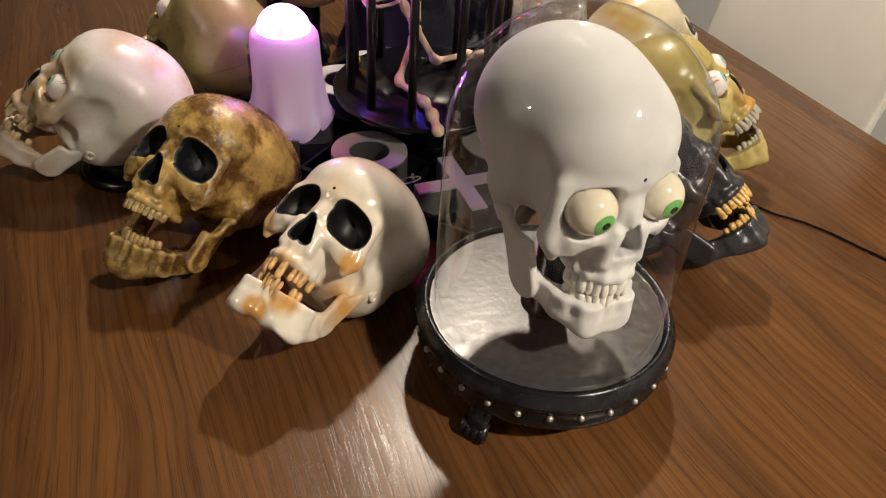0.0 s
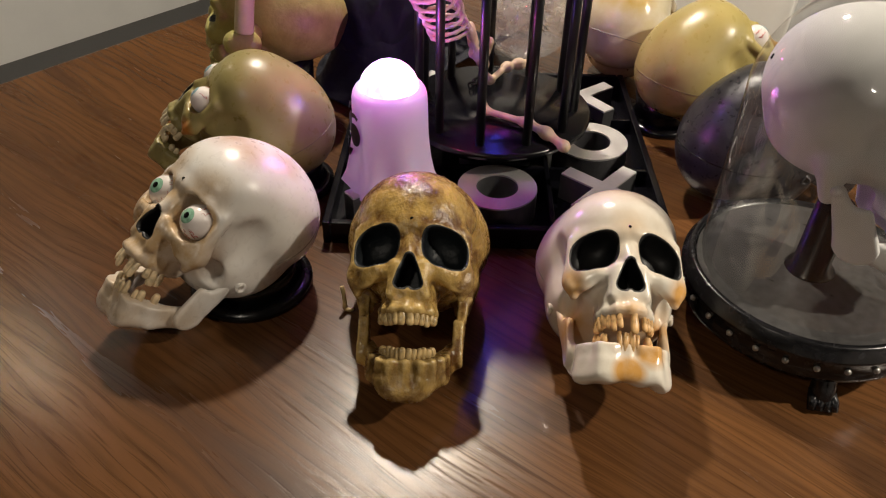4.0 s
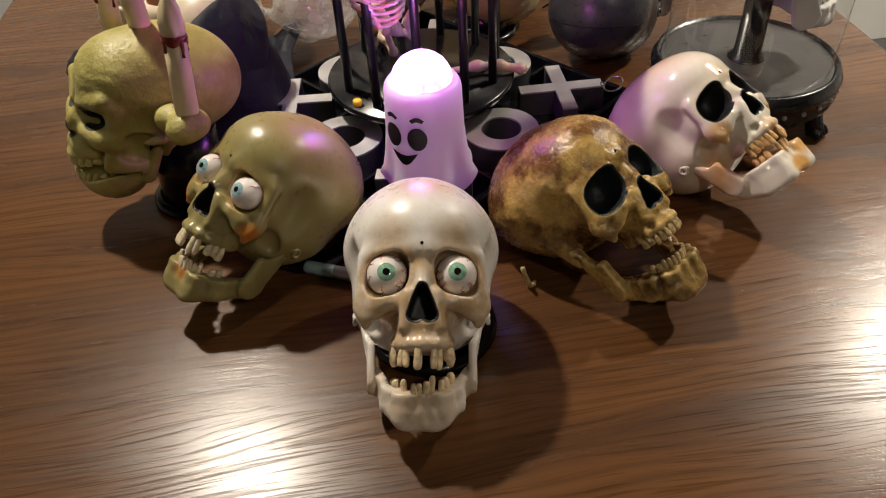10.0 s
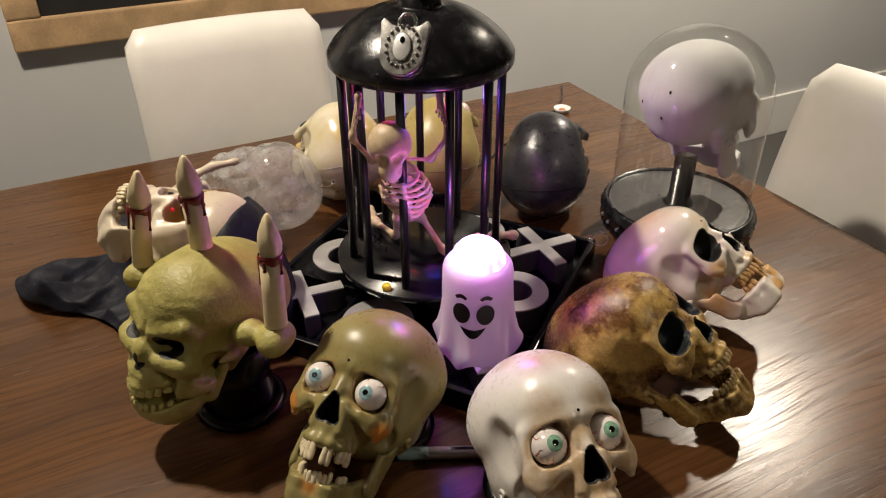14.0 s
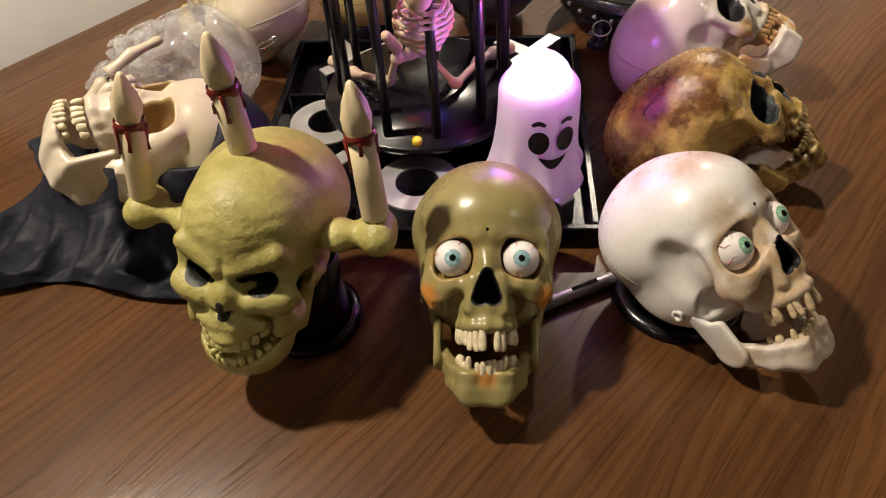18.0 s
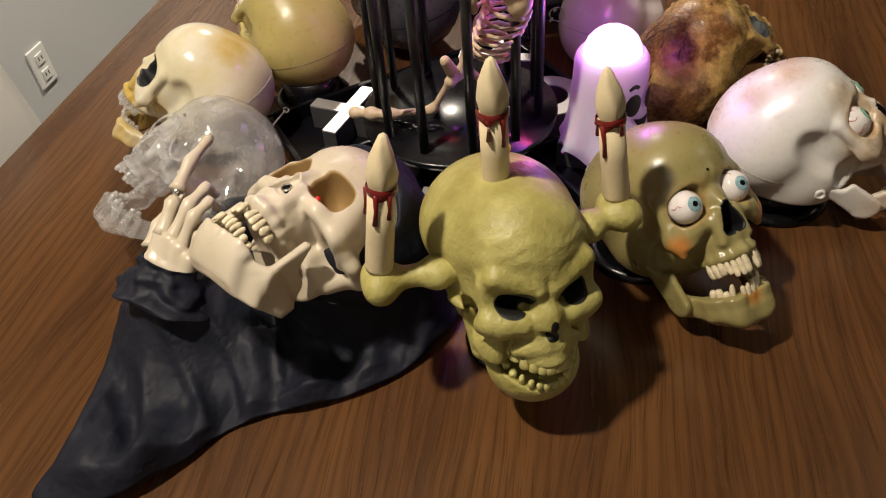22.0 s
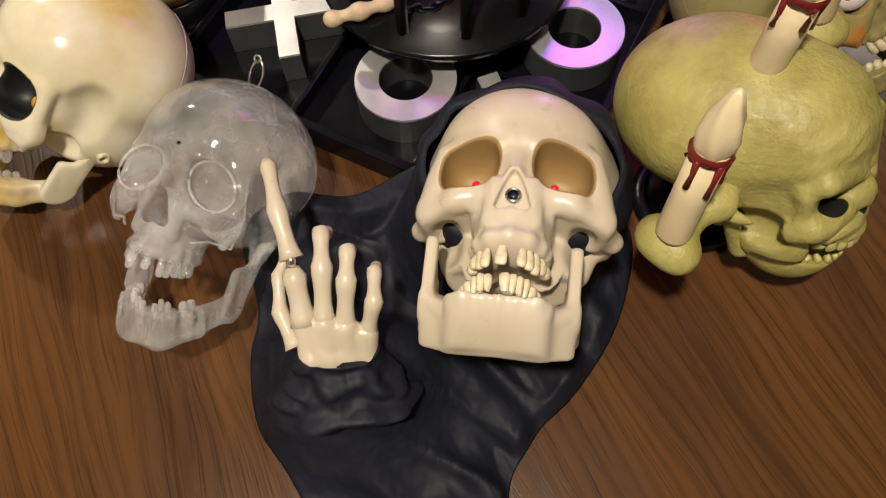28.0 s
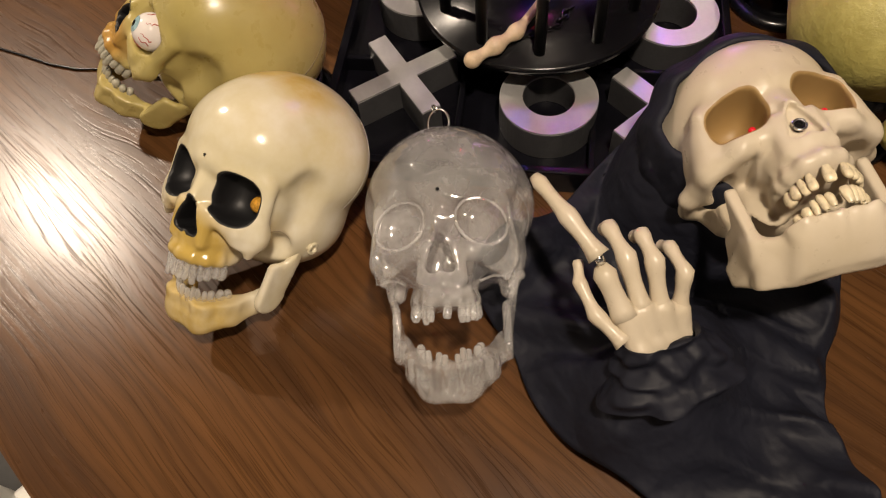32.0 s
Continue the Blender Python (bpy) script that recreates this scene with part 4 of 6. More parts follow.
def skull(label, who, mat, tooth_mat, q, jaw_mat=None, gaps=((), ()), eyes=None, seed=1, name="skull_decoration", h=0.0020):
    """A whole skull: cranium, jaw, teeth and, if given, eyeballs."""
    rng = random.Random(seed)
    px, py, pz, pitch, roll, yaw, scale, jaw_open, long_ = SKULLS[who]
    q = {"vault": long_, **q}
    m = pose(px, py, pz, pitch, roll, yaw)
    root = thing(name, m @ Matrix.Scale(scale, 4), label, "skull", "skulls on the table")
    upper, jaw, orbit, nose = skull_fields(q)
    stain_at = q.get("stains", ())
    ring = q.get("rim", 0.0)

    def socket(p):
        d = np.minimum(orbit(p) if q.get("black_orbit", True) else 1.0 + 0 * p[0], nose(p))
        if q.get("lying"):
            d = orbit(p)
        return 0.5 + (0.0019 - d) / 0.0035

    def stain(p):
        s = np.zeros_like(p[0])
        for c, r, k in stain_at:
            s = np.maximum(s, k * np.clip(1.3 - np.sqrt(((np.abs(p[0]) if c[0] >= 0 else -p[0]) - abs(c[0])) ** 2 + (p[1] - c[1]) ** 2 + (p[2] - c[2]) ** 2) / r, 0, 1))
        if ring:
            s = np.maximum(s, ring * np.clip(1 - np.abs(orbit(p)) / 0.009, 0, 1))
        return s

    masks = {"socket": socket, "stain": stain}
    part("cranium", net_mesh("cranium", upper, (-0.088, -0.185, -0.082), (0.088, 0.034, 0.116), h, mat, masks), None, root)
    hinge = Vector((0, -0.070, -0.030))
    swing = Matrix.Translation(hinge) @ pose(0, 0, 0, -jaw_open, 0, q.get("jaw_twist", 0)) @ Matrix.Translation(-hinge)
    if q.get("lying"):
        swing = pose(0.004, 0, 0, 0, 0, 3)
    low = part("jaw", net_mesh("jaw", jaw, (-0.074, -0.092, -0.138), (0.074, 0.036, -0.016), h, jaw_mat or mat, {"socket": lambda p: p[0] * 0, "stain": stain}), None, root, "hinged lower jaw", swing)
    up, down = q.get("angles", (ARCH, ARCH_LOW))
    rows = [(True, a, root) for a in spread(up, gaps[0])] + [(False, a, low) for a in spread(down, gaps[1])]
    add_teeth(root, q, tooth_mat, rows, rng)
    if q.get("hole", True) and not q.get("angry"):
        ys = np.linspace(0.03, -0.03, 240)
        line = upper([np.zeros(240), ys, np.full(240, 0.026)])
        y = float(ys[int(np.argmax(line < 0))])
        part("screw_hole", tube([(0, y - 0.003, 0.026), (0, y + 0.0004, 0.026)], 0.0016, 12), PUPIL, root, "small dark screw hole")
    if q.get("toy"):
        for s in (-1, 1):
            out = skin(upper, (0, -0.076, -0.036), (s, 0, 0))
            ring_at = [(0.001 * s, 0.0045 * math.cos(b), 0.0045 * math.sin(b)) for b in [2 * math.pi * k / 16 for k in range(16)]]
            part("hinge_knob", tube(ring_at, 0.0021, 8, None, True), jaw_mat or mat, root, "moulded ring of the jaw's hinge", Matrix.Translation(out))
    if eyes:
        r, white, iris, veins, gaze, out = eyes
        ex = q.get("ex", 0.033)
        for k, s in enumerate((-1, 1)):
            eyeball(root, (s * ex, out, 0.0), r, gaze, white, iris, veins, seed + k)
    FORMS[who] = (root, q)
    return root


def skin(field, c, way, far=0.16):
    """The outermost place where a ray from inside leaves the body."""
    t = np.linspace(0, far, 600)
    p = [c[i] + way[i] * t for i in range(3)]
    inside = np.nonzero(field(p) < 0)[0]
    return Vector(c) + Vector(way) * (t[inside[-1]] if len(inside) else 0.0)


def surface_line(name, root, q, ways, r, mat, label, centre=(0, -0.085, 0.03)):
    """A thin line on the cranium along given directions from its middle."""
    upper = skull_fields(q)[0]
    part(name, tube([skin(upper, centre, Vector(w).normalized()) for w in ways], r, 6), mat, root, label)


def seam(root, q, lean, mat, back=-0.085):
    ways = [(math.cos(radians(a)), lean * math.sin(radians(a)), math.sin(radians(a))) for a in range(-20, 201, 5)]
    surface_line("seam", root, q, ways, 0.0007, mat, "fine moulding seam", (0, back, 0.03))


def vent_holes(root, q, ways):
    upper = skull_fields(q)[0]
    for w in ways:
        w = Vector(w).normalized()
        p = skin(upper, (0, -0.085, 0.02), w)
        side = w.cross(Vector((0, 0, 1))).normalized().cross(w) * 0.0022
        part("vent_hole", tube([p - side - w * 0.0004, p + side - w * 0.0004], 0.0017, 8), PUPIL, root, "small dark hole in the back")


def stand(at, r=0.062, z0=TOP, z1=0.80, tilt=0.0, label="low round black plastic stand under a skull"):
    t = thing("skull_stand", pose(at[0], at[1], z0), label, "stand", "skull stands")
    hgt = z1 - z0
    part("ring", lathe([(r * 0.80, 0.004), (r * 0.82, 0), (r, 0), (r * 1.02, 0.004), (r, 0.009), (r * 0.86, 0.014), (r * 0.80, 0.012), (r * 0.80, 0.004)], 48), BLACK, t)
    part("cup", lathe([(r * 0.80, 0.006), (r * 0.74, hgt * 0.5), (r * 0.80, hgt), (r * 0.72, hgt), (r * 0.66, hgt * 0.5), (r * 0.72, 0.006), (r * 0.80, 0.006)], 40), BLACK, t)
    return t


# place, pitch, roll, yaw, size, opening of the jaw and length of the vault of each skull
SKULLS = {
    "cream": (0.1495, 0.6107, 0.8999, 62.93, -2.869, 126.2, 0.996, 7.0, 1.098),
    "brown": (0.02209, 0.7838, 0.8944, 53.88, 0.4405, 127.2, 1.055, 18.5, 1.085),
    "white": (-0.092, 1.018, 0.8995, 50.36, -3.768, 83.5, 1.073, 15.38, 0.9185),
    "olive": (0.09024, 1.211, 0.9035, 49.45, -1.355, 38.95, 1.049, 14.98, 0.9699),
    "demon": (0.2538, 1.388, 0.9226, 17.85, -4.308, 29.06, 1.003, 9.0, 1.11),
    "reap": (0.4978, 1.293, 0.9579, 90.0, 5.0, -32.0, 1.036, 0.0, 0.9735),
    "clear": (0.7348, 1.15, 0.903, 70.07, 3.572, -44.16, 1.023, 21.18, 0.8255),
    "yellow": (0.8447, 0.9707, 0.8994, 47.79, 5.718, -78.99, 1.053, 16.44, 0.9034),
    "gold": (0.7558, 0.7482, 0.9071, 51.5, -3.365, -128.6, 1.084, 17.71, 0.9533),
    "black": (0.5997, 0.591, 0.907, 55.39, -6.658, -137.9, 1.093, 11.43, 0.9829),
    "foam": (0.3526, 0.4007, 1.013, 2.68, -3.096, 184.1, 1.122, 2.041, 0.95),
}
skull("glossy cream skull with black sockets and stained broken teeth", "cream", CREAM, TOOTH_AMBER,
      {"toy": True, "orb": (0.0218, 0.030, 0.0196), "slant": 0.22, "rim": 0.15, "chin_w": 0.031, "corner": 0.003, "wavy": 0.0014, "round": 0.0, "tooth_h": 1.25, "floor": -0.074,
       "stains": [((0.0, 0.018, -0.110), 0.015, 0.9), ((0.054, -0.008, -0.034), 0.018, 0.6), ((0.0, 0.02, -0.070), 0.024, 0.4), ((0.0, -0.03, 0.095), 0.05, 0.26), ((0.0, 0.004, 0.030), 0.02, 0.25), ((0.046, -0.050, -0.065), 0.03, 0.5), ((-0.02, 0.01, -0.09), 0.016, 0.8)]},
      gaps=((1, 5, 7), (0, 3, 4, 9, 10)), seed=3)
skull("antique brown skull with cracks and an open jaw", "brown", BROWN, TOOTH_OLD,
      {"orb": (0.021, 0.030, 0.019), "rough": 0.0004, "low": 0.004, "gum": 0.008, "brow": 1.1, "rim": 0.0, "edge": 0.0020, "plate_t": 0.0058, "chin": 1, "root": 0.0012, "root_z": 0.020, "arm_w": 1.05, "flare": 0.08, "floor": -0.075, "uneven": 0.06, "tooth_h": 0.85,
       "stains": [((0.0, -0.05, 0.10), 0.05, 0.5), ((0.02, 0.0, -0.09), 0.03, 0.5)]}, seed=4, gaps=((0, 13), (0, 13)))
skull("glossy white skull with bulging green eyes and an open jaw", "white", WHITE, TOOTH_STAINED,
      {"toy": True, "chin_w": 0.024, "facet": True, "tooth_h": 1.25, "floor": -0.072, "orb": (0.0200, 0.027, 0.0195), "ex": 0.031, "rim": 0.95, "black_orbit": False,
       "stains": [((0.0, 0.018, -0.050), 0.045, 0.8), ((0.036, 0.000, -0.035), 0.042, 0.75), ((0.026, 0.0, 0.030), 0.024, 0.5), ((0.0, 0.0, 0.008), 0.022, 0.6), ((0.012, -0.022, 0.080), 0.024, 0.40), ((0.03, -0.06, 0.098), 0.02, 0.35), ((0.01, -0.11, 0.095), 0.022, 0.3), ((0.0, 0.01, -0.10), 0.050, 0.42), ((0.04, -0.03, -0.09), 0.03, 0.35)]},
      gaps=((3, 6, 8, 11), (1, 4, 9, 11)), eyes=(0.0182, EYE_WHITE, IRIS_GREEN, 9, (4, 0), -0.0080), seed=5)
skull("olive green skull with bulging blue eyes and crooked teeth", "olive", OLIVE, TOOTH,
      {"toy": True, "chin_w": 0.024, "facet": True, "tooth_h": 1.2, "floor": -0.072, "orb": (0.0185, 0.027, 0.0180), "ex": 0.031, "black_orbit": False, "rim": 0.12,
       "stains": [((0.056, -0.006, -0.036), 0.014, 0.6), ((0.0, 0.012, -0.088), 0.012, 0.5)]},
      gaps=((6, 3), (2, 9)), eyes=(0.0172, EYE_WHITE, IRIS_BLUE, 3, (0, 0), -0.003), seed=6)
skull("green grinning demon skull with a wrinkled angry brow", "demon", DEMON, TOOTH_GREEN,
      {"ex": 0.0285, "angry": True, "orb": (0.0160, 0.034, 0.0110), "brow": 1.0, "muzzle": 0.008, "tooth_w": 1.5, "tooth_h": 0.66, "low": 0.003, "gum": 0.007, "uneven": 0.05, "floor": -0.075, "nose": 0.35, "arch": 0.034, "chin_w": 0.030, "smile": 0.014,
       "angles": ([-80, -64, -48, -33, -19, -6.5, 6.5, 19, 33, 48, 64, 80], [-80, -64, -48, -33, -19, -6.5, 6.5, 19, 33, 48, 64, 80])}, seed=7)
skull("ivory skull with hollow round sockets lying in a black hood", "reap", REAPER, TOOTH,
      {"orb": (0.0210, 0.040, 0.0195), "ex": 0.0335, "slant": 0.12, "lying": True, "edge": 0.0016, "muzzle": 0.006, "floor": -0.06, "wide": 1.06, "uneven": 0.08, "tooth_w": 1.15, "tooth_h": 0.78, "gum": 0.0, "low": -0.005, "hole": False}, gaps=((0, 6, 8, 13), (0, 7, 13)), seed=8)
skull("clear transparent plastic skull with an open jaw", "clear", CLEAR, CLEAR,
      {"orb": (0.0205, 0.015, 0.0190), "edge": 0.0022, "root": 0.0016, "root_z": 0.022, "arm_w": 1.25, "black_orbit": False, "floor": -0.06, }, gaps=((5, 7, 10), (2, 6, 9)), seed=9)
skull("glossy pale yellow skull with black sockets and an open jaw", "yellow", YELLOW, CLEAR,
      {"toy": True, "chin_w": 0.024, "tooth_h": 1.2, "floor": -0.072, "orb": (0.0190, 0.026, 0.0200), "slant": 0.05, "stains": [((0.0, 0.01, -0.055), 0.040, 0.9), ((0.0, 0.0, -0.11), 0.045, 0.95), ((0.04, -0.03, -0.03), 0.025, 0.5), ((0.02, -0.06, 0.1), 0.03, 0.6)]}, seed=10)
skull("mustard yellow skull with white eyeballs and grey teeth", "gold", GOLD, TOOTH_GREY,
      {"toy": True, "chin_w": 0.024, "tooth_h": 1.2, "floor": -0.072, "orb": (0.0190, 0.027, 0.0185), "ex": 0.031, "black_orbit": False, "stains": [((0.0, 0.016, -0.05), 0.03, 0.8)]},
      gaps=((), (8,)), eyes=(0.0180, EYE_WHITE, IRIS_BLUE, 6, (0, 0), -0.002), seed=11)
skull("shiny black pewter skull with golden teeth", "black", PEWTER, TOOTH_GOLD,
      {"toy": True, "chin_w": 0.024, "tooth_h": 1.2, "floor": -0.072, "orb": (0.0205, 0.028, 0.020)}, gaps=((6,), (3, 8)), seed=12)
glow_eye = next(o for o in scene.objects if o.get("label", "").startswith("glossy pale yellow"))
part("inner_eye", ball(0.0070, u=20, v=12), IRIS_ORANGE, glow_eye, "orange ball deep in the socket", pose(-0.043, -0.016, -0.001))
BACK = ((0.35, -1, 0.25), (-0.35, -1, 0.25), (0.55, -1, -0.25), (-0.55, -1, -0.25))
for who, mat, lean in (("gold", SEAM, -0.55), ("yellow", SEAM_PALE, -0.35), ("white", SEAM_PALE, -0.45), ("cream", SEAM_PALE, -0.40), ("olive", SEAM, -0.45), ("black", PUPIL, -0.5)):
    root, form = FORMS[who]
    seam(root, form, lean, mat, -0.105)
    vent_holes(root, form, BACK if who in ("gold", "black") else BACK[2:])
root, form = FORMS["clear"]
# Thin clear tubes added so socket rims and cheek edges catch highlights.
for s in (-1, 1):
    loop = [(s * 0.033 + 0.0205 * math.cos(a), 0.002 - 0.10 * s * 0.0205 * math.cos(a), -0.20 * s * 0.0205 * math.cos(a) + 0.0190 * math.sin(a)) for a in [2 * math.pi * k / 32 for k in range(32)]]
    part("socket_rim", tube(loop, 0.0013, 8, None, True), CLEAR, root, "clear rim of the socket, a tube added to catch gloss")
    part("moulded_edge", tube([(s * 0.0545, -0.010, 0.014), (s * 0.0600, -0.014, -0.018), (s * 0.0560, -0.014, -0.044), (s * 0.040, -0.006, -0.043), (s * 0.030, 0.004, -0.048)], 0.0012, 8), CLEAR, root, "thin clear tube along the cheek, added to catch gloss")
seam(root, form, -0.35, CLEAR, -0.105)
root, form = FORMS["brown"]
rng = random.Random(31)
for start, turn in ((-0.10, 0.25), (0.05, -0.35), (0.32, 0.15), (-0.38, -0.1)):
    a, f, ways = start, 0.55, []
    for k in range(9):
        ways.append((a, f, 1.0))
        a += turn * 0.16 + rng.uniform(-0.05, 0.05)
        f -= rng.uniform(0.03, 0.10)
    surface_line("crack", root, form, ways, 0.0011, CRACK, "dark hairline crack")
for at, r in (((-0.026, 1.008), 0.073), ((0.15, 1.14), 0.062), ((0.68, 0.82), 0.062)):
    stand(at, r, z1=0.785 if r > 0.07 else 0.80)
stand((0.285, 1.30), 0.06, TOP, 0.86, label="black waisted pedestal under the demon skull")

# ---- glass dome with foam skull ----
DC = (0.350, 0.480)
cloche = thing("glass_cloche", pose(*DC, TOP), "clear glass dome on a round black base with claw feet", "glass dome")
part("base", lathe([(0, 0.030), (0.105, 0.030), (0.118, 0.031), (0.128, 0.036), (0.134, 0.040), (0.1355, 0.046), (0.1340, 0.050), (0.1335, 0.062), (0.1365, 0.066), (0.1370, 0.071), (0.133, 0.075), (0.131, 0.083), (0.126, 0.086), (0.124, 0.079), (0.0, 0.078)], 72), BLACK_BRUSHED, cloche, "black base rubbed with silver")
for k in range(28):
    a = 2 * math.pi * k / 28
    part("rivet", ball(0.0036, u=10, v=6), ANTIQUE, cloche, m=pose(0.1340 * math.cos(a), 0.1340 * math.sin(a), 0.056))
for a in (-146, -26, 94):
    c, s = math.cos(radians(a)), math.sin(radians(a))
    foot = part("claw_foot", tube([(0.112 * c, 0.112 * s, 0.036), (0.122 * c, 0.122 * s, 0.030), (0.127 * c, 0.127 * s, 0.014), (0.130 * c, 0.130 * s, 0.004)], [0.017, 0.012, 0.013, 0.012], 14), BLACK_BRUSHED, cloche, "lion claw foot")
    for t in (-1.2, -0.4, 0.4, 1.2):
        part("toe", tube([(0.124 * c - 0.008 * t * s, 0.124 * s + 0.008 * t * c, 0.018), (0.137 * c - 0.009 * t * s, 0.137 * s + 0.009 * t * c, 0.011), (0.142 * c - 0.010 * t * s, 0.142 * s + 0.010 * t * c, 0.004)], [0.004, 0.0055, 0.0038], 8), BLACK_BRUSHED, foot)
part("plate", lathe([(0.027, 0.0785), (0.1225, 0.0785), (0.1225, 0.0800), (0.027, 0.0800), (0.027, 0.0785)], 64), BASE_PLATE, cloche, "silver-brushed round plate", None, False)
prof = [(0.119, 0.080), (0.119, 0.20), (0.119, 0.285)]
for k in range(1, 13):
    a = math.pi / 2 * k / 12
    prof.append((0.119 * math.cos(a) if k < 12 else 0, 0.285 + 0.112 * math.sin(a)))
dome = part("dome", lathe(prof, 72), GLASS, cloche, "clear glass bell")
dome.visible_shadow = False
part("post", lathe([(0.026, 0.078), (0.026, 0.082), (0.0195, 0.083), (0.0185, 0.17), (0, 0.17)], 32), BLACK, cloche, "short black post")
skull("matt white foam skull with bulging cream and green eyes", "foam", FOAM, TOOTH_WHITE,
      {"orb": (0.0205, 0.026, 0.020), "black_orbit": False, "ex": 0.0315, "brow": 0.8, "wide": 0.91, "arm_w": 1.45, "floor": -0.05}, gaps=((), (6,)),
      eyes=(0.0195, EYE_CREAM, IRIS_LIME, 0, (-8, 0), -0.001), seed=2)

root, form = FORMS["foam"]
vent_holes(root, form, ((0.35, -1, 0.45), (-0.30, -1, 0.10), (0.20, -1, -0.10)))

# ---- noughts and crosses board ----
BC, BA, CELL = (0.405, 0.9625), 38.3, 0.148
BM = pose(BC[0], BC[1], TOP, 0, 0, BA)
tray = thing("game_board", BM, "black lacquered noughts and crosses tray", "game board")
half = CELL * 1.5
part("bottom", block(2 * half, 2 * half, 0.010, 0.002), BLACK_WOOD, tray, m=pose(0, 0, 0.005), smooth=False)
for s in (-1, 1):
    part("rim", block(2 * half + 0.012, 0.010, 0.034, 0.002), BLACK_WOOD, tray, m=pose(0, s * (half + 0.001), 0.017), smooth=False)
    part("rim", block(0.010, 2 * half - 0.010, 0.034, 0.002), BLACK_WOOD, tray, m=pose(s * (half + 0.001), 0, 0.017), smooth=False)
    part("divider", block(2 * half - 0.012, 0.007, 0.020, 0.0015), BLACK_WOOD, tray, m=pose(0, s * CELL / 2, 0.020), smooth=False)
    for k in (-1, 0, 1):
        part("divider", block(0.007, CELL - 0.008, 0.020, 0.0015), BLACK_WOOD, tray, m=pose(s * CELL / 2, k * CELL, 0.020), smooth=False)


def letter(kind, u, v, turn):
    """A thick game piece: dark sides and a silver face."""
    what = "nought" if kind == "O" else "cross"
    t = thing(what + "_piece", BM @ pose(u * CELL, v * CELL, 0.0105, 0, 0, turn), "thick " + what + " game piece with a brushed silver face", "game piece", "game pieces")
    for name, z0, z1, mat, grow in (("body", 0.0, 0.038, GUNMETAL, 0.0), ("face", 0.0381, 0.0405, SILVER, -0.0005)):
        if kind == "O":
            o, i = 0.054 + grow, 0.028 - grow
            bm = lathe([(i, z0), (o, z0), (o, z1), (i, z1), (i, z0)], 56)
            part(name, bm, mat, t, smooth=False)
        else:
            w, l = 0.0115 + grow, 0.064 + grow
            pts = []
            for k in range(4):
                a = radians(90 * k)
                for x, y in ((l, -w), (l, w), (w, w)):
                    pts.append((x * math.cos(a) - y * math.sin(a), x * math.sin(a) + y * math.cos(a)))
            part(name, prism(pts, z0, z1), mat, t, smooth=False)
    return t


for kind, u, v, turn in (("X", 0.78, -0.95, 38), ("O", -0.20, -0.95, 0), ("X", -1.03, -0.98, 50), ("O", -1.06, 0.0, 0), ("X", -1, 1, 40), ("O", 0, 1.06, 0), ("X", 0.95, 0.98, 47), ("O", 0.93, 0.16, 0), ("X", 0, 0, 45)):
    letter(kind, u, v, turn)

# ---- cage with a skeleton ----
CC = (0.403, 0.963)
ZB, ZT = 0.0495, 0.395
cage = thing("bird_cage_prop", pose(*CC, TOP), "black plastic cage with a domed lid holding a skeleton", "cage")
part("base", lathe([(0, ZB), (0.098, ZB), (0.104, ZB + 0.004), (0.120, ZB + 0.020), (0.132, ZB + 0.026), (0.138, ZB + 0.030), (0.139, ZB + 0.036), (0.136, ZB + 0.039), (0.107, ZB + 0.039), (0.105, ZB + 0.042), (0, ZB + 0.042)], 72), BLACK, cage, "round black plinth")
BARS = 11
for k in range(BARS):
    a = 2 * math.pi * (k + 0.3) / BARS
    part("bar", tube([(0.1135 * math.cos(a), 0.1135 * math.sin(a), ZB + 0.038), (0.1135 * math.cos(a), 0.1135 * math.sin(a), ZT + 0.004)], 0.0062, 14), BAR_BLACK, cage)
lid = [(0.0, ZT), (0.112, ZT), (0.126, ZT + 0.002), (0.130, ZT + 0.008), (0.130, ZT + 0.020), (0.127, ZT + 0.025)]
for k in range(1, 12):
    a = k / 11
    lid.append((0.126 - 0.094 * a ** 1.2, ZT + 0.026 + 0.054 * math.sin(a * math.pi / 2 * 0.98)))
lid += [(0.030, ZT + 0.082), (0.028, ZT + 0.092), (0.018, ZT + 0.098), (0, ZT + 0.099)]
part("lid", lathe(lid, 72), BLACK_BRUSHED, cage, "domed lid with silver brushing")
part("switch_button", lathe([(0, 0), (0.006, 0), (0.0065, 0.002), (0.0065, 0.007), (0.005, 0.009), (0, 0.0092)], 20), BUTTON, cage, "small yellow button", pose(-0.078, 0.099, ZB + 0.039))


LID_LEDS = (((-0.050, 0.030), (1.0, 0.06, 0.50), 0.10), ((-0.045, -0.035), (0.10, 0.10, 1.0), 0.30), ((0.030, -0.050), (0.85, 0.08, 1.0), 0.12), ((0.040, 0.045), (1.0, 0.05, 0.06), 0.10))
for (lx, ly), colour, watt in LID_LEDS:
    part("led", ball(0.0032, u=12, v=8), glow("lid_led", colour, 6.0), cage, "small coloured lamp under the lid", pose(lx, ly, ZT - 0.002))
    lamp("POINT", "lid_lamp", pose(CC[0] + lx, CC[1] + ly, TOP + ZT - 0.012), watt, colour, 0.008)


